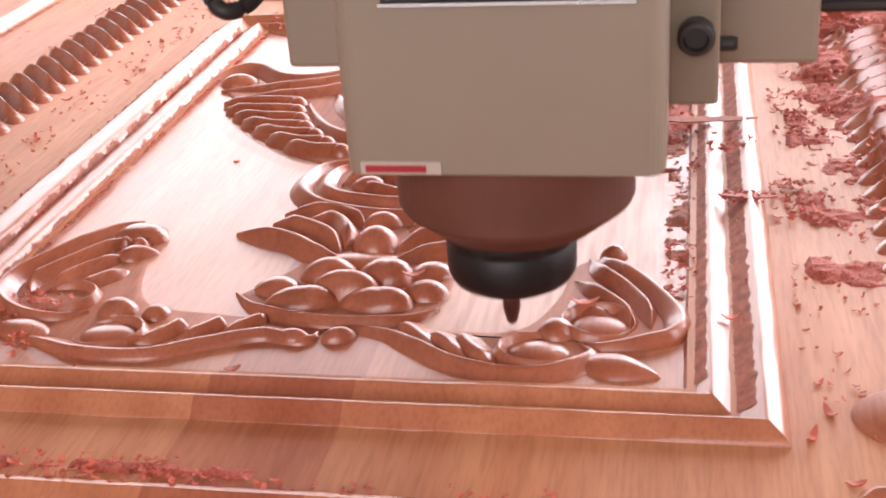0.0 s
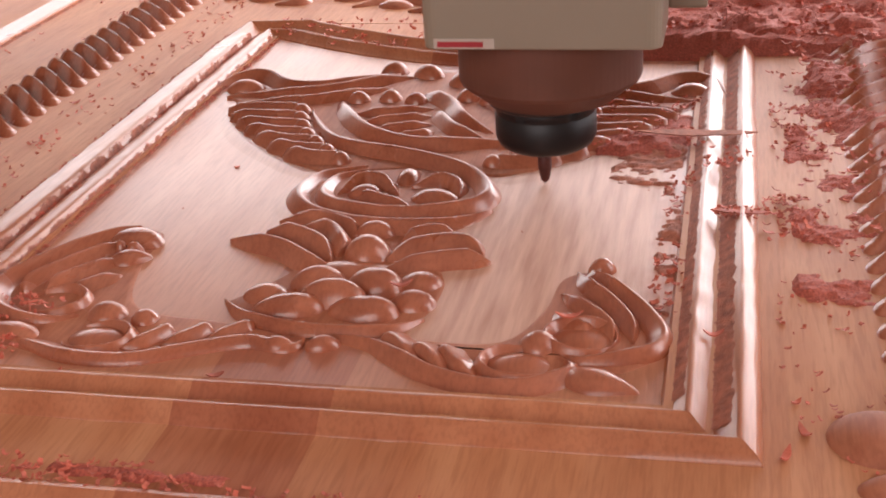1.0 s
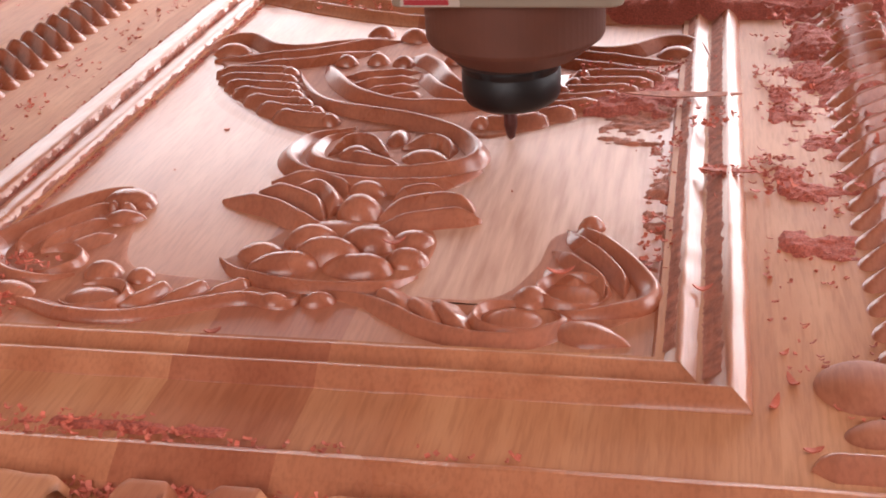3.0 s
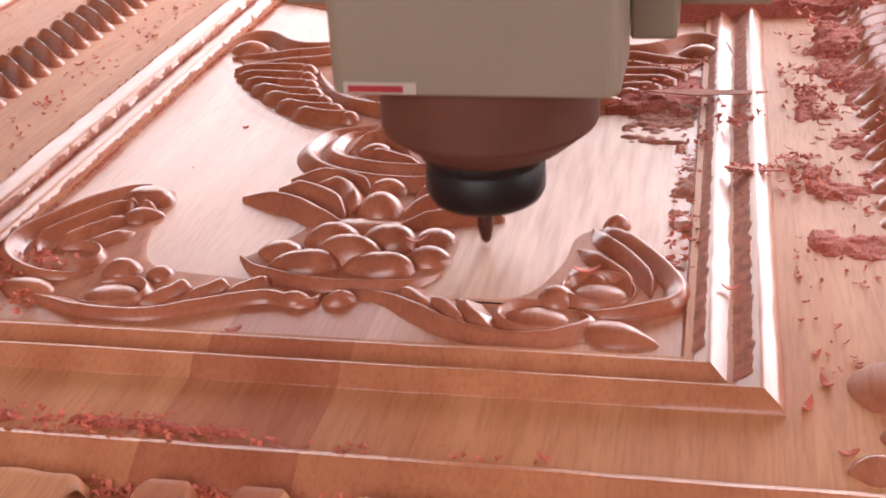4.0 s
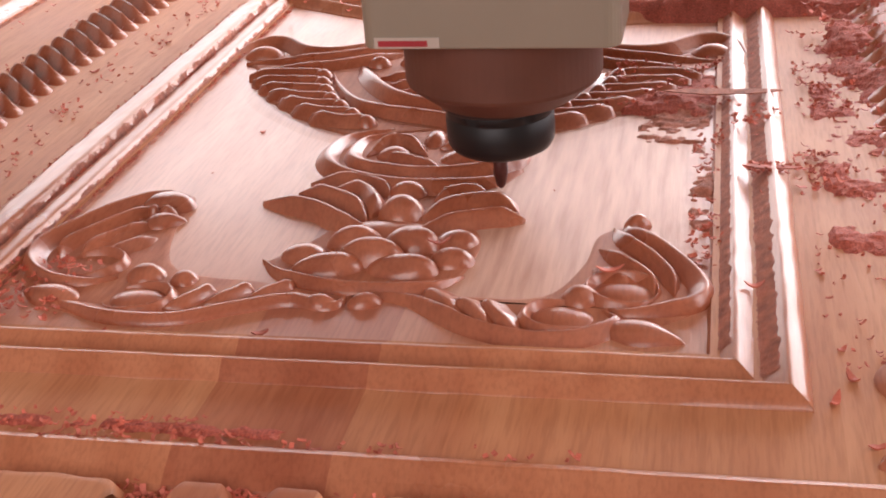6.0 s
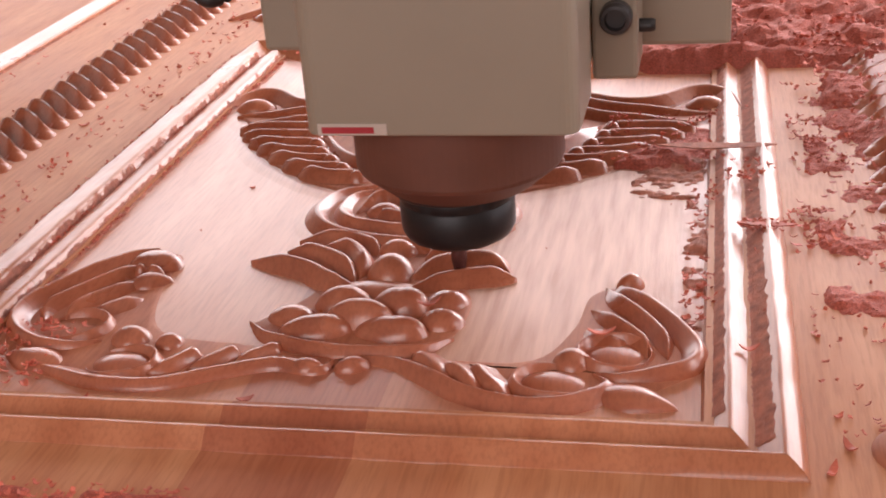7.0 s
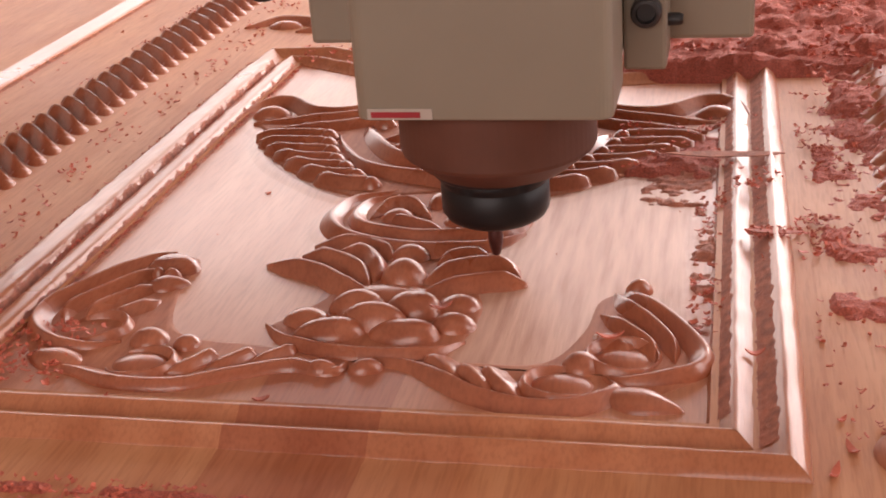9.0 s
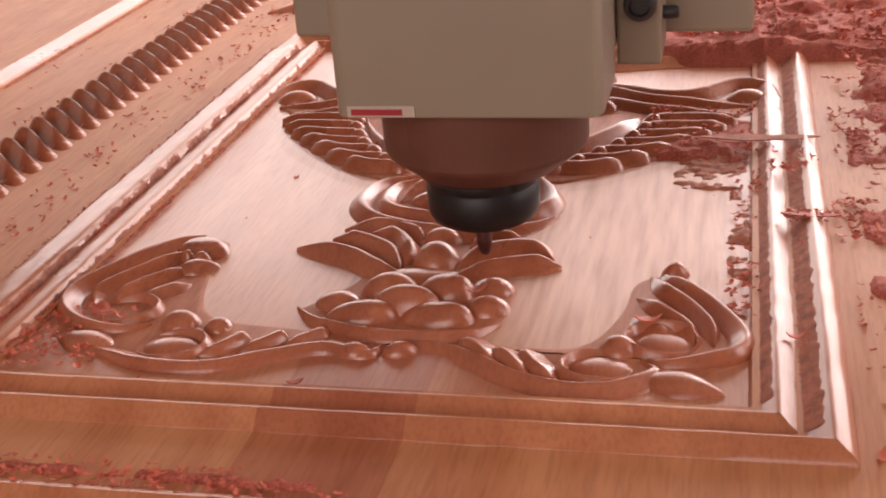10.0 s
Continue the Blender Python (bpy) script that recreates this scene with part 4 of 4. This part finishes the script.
chips("wood_chips", [
    (-0.365, -0.338, 0.05, 0.60, 0.0022, 260, 0.0022), (-0.47, -0.40, 0.1, 0.6, 0.0022, 40, 0.0024),
    (-0.3065, -0.3025, 0.05, 0.43, 0.0030, 560, 0.0014), (-0.293, -0.288, 0.05, 0.43, 0.0008, 620, 0.0016), (-0.325, -0.3215, 0.05, 0.44, 0.0024, 360, 0.0014),
    
    (0.008, 0.026, 0.14, 0.20, 0.0030, 70, 0.0026), (0.012, 0.045, -0.03, 0.18, 0.0022, 130, 0.0017), (0.012, 0.045, 0.13, 0.34, 0.0022, 160, 0.0020), (0.012, 0.045, 0.24, 0.36, 0.0034, 180, 0.0024), (0.04, 0.30, 0.14, 0.60, 0.0060, 1900, 0.0030), (0.02, 0.28, 0.34, 0.80, 0.0120, 2600, 0.0040),
    (-0.10, 0.06, 0.42, 0.75, 0.0105, 1500, 0.0036), (-0.08, -0.02, 0.235, 0.31, 0.0045, 130, 0.0024),
    (-0.36, -0.17, -0.042, -0.028, 0.0034, 420, 0.0018), (-0.33, -0.06, -0.042, -0.034, 0.0026, 200, 0.0020), (-0.34, 0.05, -0.064, -0.054, -0.0030, 900, 0.0026), (-0.10, 0.06, -0.060, -0.046, -0.0025, 260, 0.0024),
    (-0.300, -0.255, 0.028, 0.075, 0.0020, 330, 0.0022), (-0.034, -0.022, 0.07, 0.36, 0.0010, 160, 0.0024),
    (-0.009, -0.002, 0.06, 0.36, 0.0038, 50, 0.0018), (-0.026, -0.018, 0.20, 0.36, 0.0020, 300, 0.0016), (-0.012, 0.006, 0.160, 0.172, 0.0060, 60, 0.0022), (-0.022, 0.004, 0.215, 0.245, 0.0060, 90, 0.0022), (-0.425, -0.412, 0.05, 0.6, 0.0022, 300, 0.0016), (-0.30, -0.10, 0.40, 0.46, 0.0050, 160, 0.0028)], 4, "loose reddish wood chips from the router")
chips("wood_chips", [(-0.29, -0.03, 0.05, 0.36, 0.0004, 26, 0.0011)], 11, "tiny dark chips scattered on the panel field")


def loose_chip(x, y, z, length, turn, bend, seed, wide=0.0022):
    """One single curled chip or splinter, with thickness."""
    rng = random.Random(seed)
    n, w, th = 8, min(wide, length * rng.uniform(0.28, 0.45)), 0.0005
    verts, faces = [], []
    ca, sa = math.cos(radians(turn)), math.sin(radians(turn))
    for i in range(n + 1):
        q = i / n - 0.5
        ww = w * (1 - (2 * abs(q)) ** 3) * rng.uniform(0.8, 1.1) + 0.0002
        zz = z + bend * (2 * q) ** 2
        for side in (-0.5, 0.5):
            px, py = q * length, side * ww
            for k in (0, th):
                verts.append((x + px * ca - py * sa, y + px * sa + py * ca, zz + k))
    for i in range(n):
        a = 4 * i
        faces += [(a + 1, a + 3, a + 7, a + 5), (a, a + 4, a + 6, a + 2), (a, a + 1, a + 5, a + 4), (a + 2, a + 6, a + 7, a + 3)]
    faces += [(0, 2, 3, 1), (4 * n, 4 * n + 1, 4 * n + 3, 4 * n + 2)]
    return tagged(mesh_part("wood_chip", verts, faces, CHIP), "small curled reddish wood chip lying on the carving", "wood chip", "loose chips")


for k, (x, y, z, length, turn, bend) in enumerate((
        (-0.238, 0.216, 0.0001, 0.0028, 20, 0.0004), (0.012, 0.000, 0.0021, 0.008, 70, 0.002), (0.018, 0.013, 0.0021, 0.007, 120, 0.002), (0.022, -0.022, 0.0021, 0.006, 15, 0.001),
        (0.016, 0.030, 0.0021, 0.004, 40, 0.001), (-0.0215, 0.108, 0.0008, 0.007, 80, 0.002), (-0.010, 0.068, 0.0036, 0.007, 10, 0.002), (-0.020, 0.140, 0.0008, 0.006, 95, 0.001),
        (-0.060, 0.074, 0.0048, 0.010, 12, 0.002), (-0.176, 0.028, 0.0004, 0.006, 25, 0.001), (-0.125, 0.090, 0.0060, 0.009, 20, 0.002), (-0.232, 0.022, 0.0018, 0.004, 60, 0.001),
        (-0.300, 0.236, 0.0012, 0.006, 60, 0.002), (-0.318, 0.215, 0.0040, 0.005, 30, 0.001), (-0.300, 0.205, 0.0012, 0.005, 110, 0.001), (-0.365, 0.300, 0.0022, 0.006, 40, 0.001))):
    loose_chip(x, y, z, length, turn, bend, k)
splinter = loose_chip(-0.022, 0.256, 0.0066, 0.056, 1, 0.0006, 40, 0.0075)
splinter.data.materials[0] = DUST_SHADE
tagged(splinter, "long reddish splinter lying across the moulding", "splinter")
short = loose_chip(-0.0015, 0.1655, 0.0066, 0.024, -3, 0.0004, 41, 0.0035)
tagged(short, "short reddish splinter lying across the outer moulding", "splinter")
HEAD = router_head()
GANTRY = gantry()
TIPS = [
    (0.0, -0.085, 0.065), (0.1, -0.086, 0.085), (0.2, -0.087, 0.106), (0.3, -0.087, 0.126), (0.4, -0.086, 0.143), (0.5, -0.084, 0.158), (0.7, -0.086, 0.206), (0.8, -0.087, 0.215), (0.9, -0.087, 0.213), (1.0, -0.087, 0.206), (1.1, -0.088, 0.188), (1.2, -0.088, 0.163), (1.3, -0.088, 0.144),
    (1.5, -0.088, 0.110), (1.7, -0.090, 0.086), (1.9, -0.092, 0.072), (2.0, -0.094, 0.074), (2.2, -0.094, 0.112), (2.5, -0.093, 0.168), (2.7, -0.095, 0.200), (2.9, -0.097, 0.214), (3.2, -0.100, 0.180), (3.5, -0.102, 0.105), (3.7, -0.103, 0.073), (3.8, -0.103, 0.074), (4.0, -0.101, 0.102), (4.2, -0.102, 0.143), (4.5, -0.101, 0.200), (4.7, -0.106, 0.218),
    (4.85, -0.109, 0.222), (5.0, -0.109, 0.199), (5.1, -0.109, 0.172), (5.2, -0.109, 0.138), (5.35, -0.109, 0.088), (5.5, -0.110, 0.074), (5.7, -0.110, 0.115), (5.9, -0.111, 0.158), (6.1, -0.112, 0.140), (6.3, -0.112, 0.092), (6.5, -0.111, 0.063), (6.6, -0.113, 0.057), (6.7, -0.115, 0.076), (6.8, -0.117, 0.104), (7.0, -0.120, 0.125), (7.1, -0.123, 0.118),
    (7.3, -0.124, 0.088), (7.5, -0.124, 0.072), (7.7, -0.125, 0.090), (7.9, -0.127, 0.112), (8.0, -0.126, 0.126), (8.1, -0.113, 0.142), (8.2, -0.108, 0.145), (8.3, -0.107, 0.149), (8.5, -0.106, 0.168), (8.6, -0.107, 0.176), (8.8, -0.111, 0.165), (9.0, -0.114, 0.149), (9.3, -0.121, 0.157), (9.5, -0.124, 0.162), (9.7, -0.128, 0.152), (10.0, -0.129, 0.130),
]


def motions():
    walk(HEAD, [(t, pose(x, y, 0.001)) for t, x, y in TIPS])
    walk(GANTRY, [(t, pose(0, y, 0)) for t, x, y in TIPS])


motions()
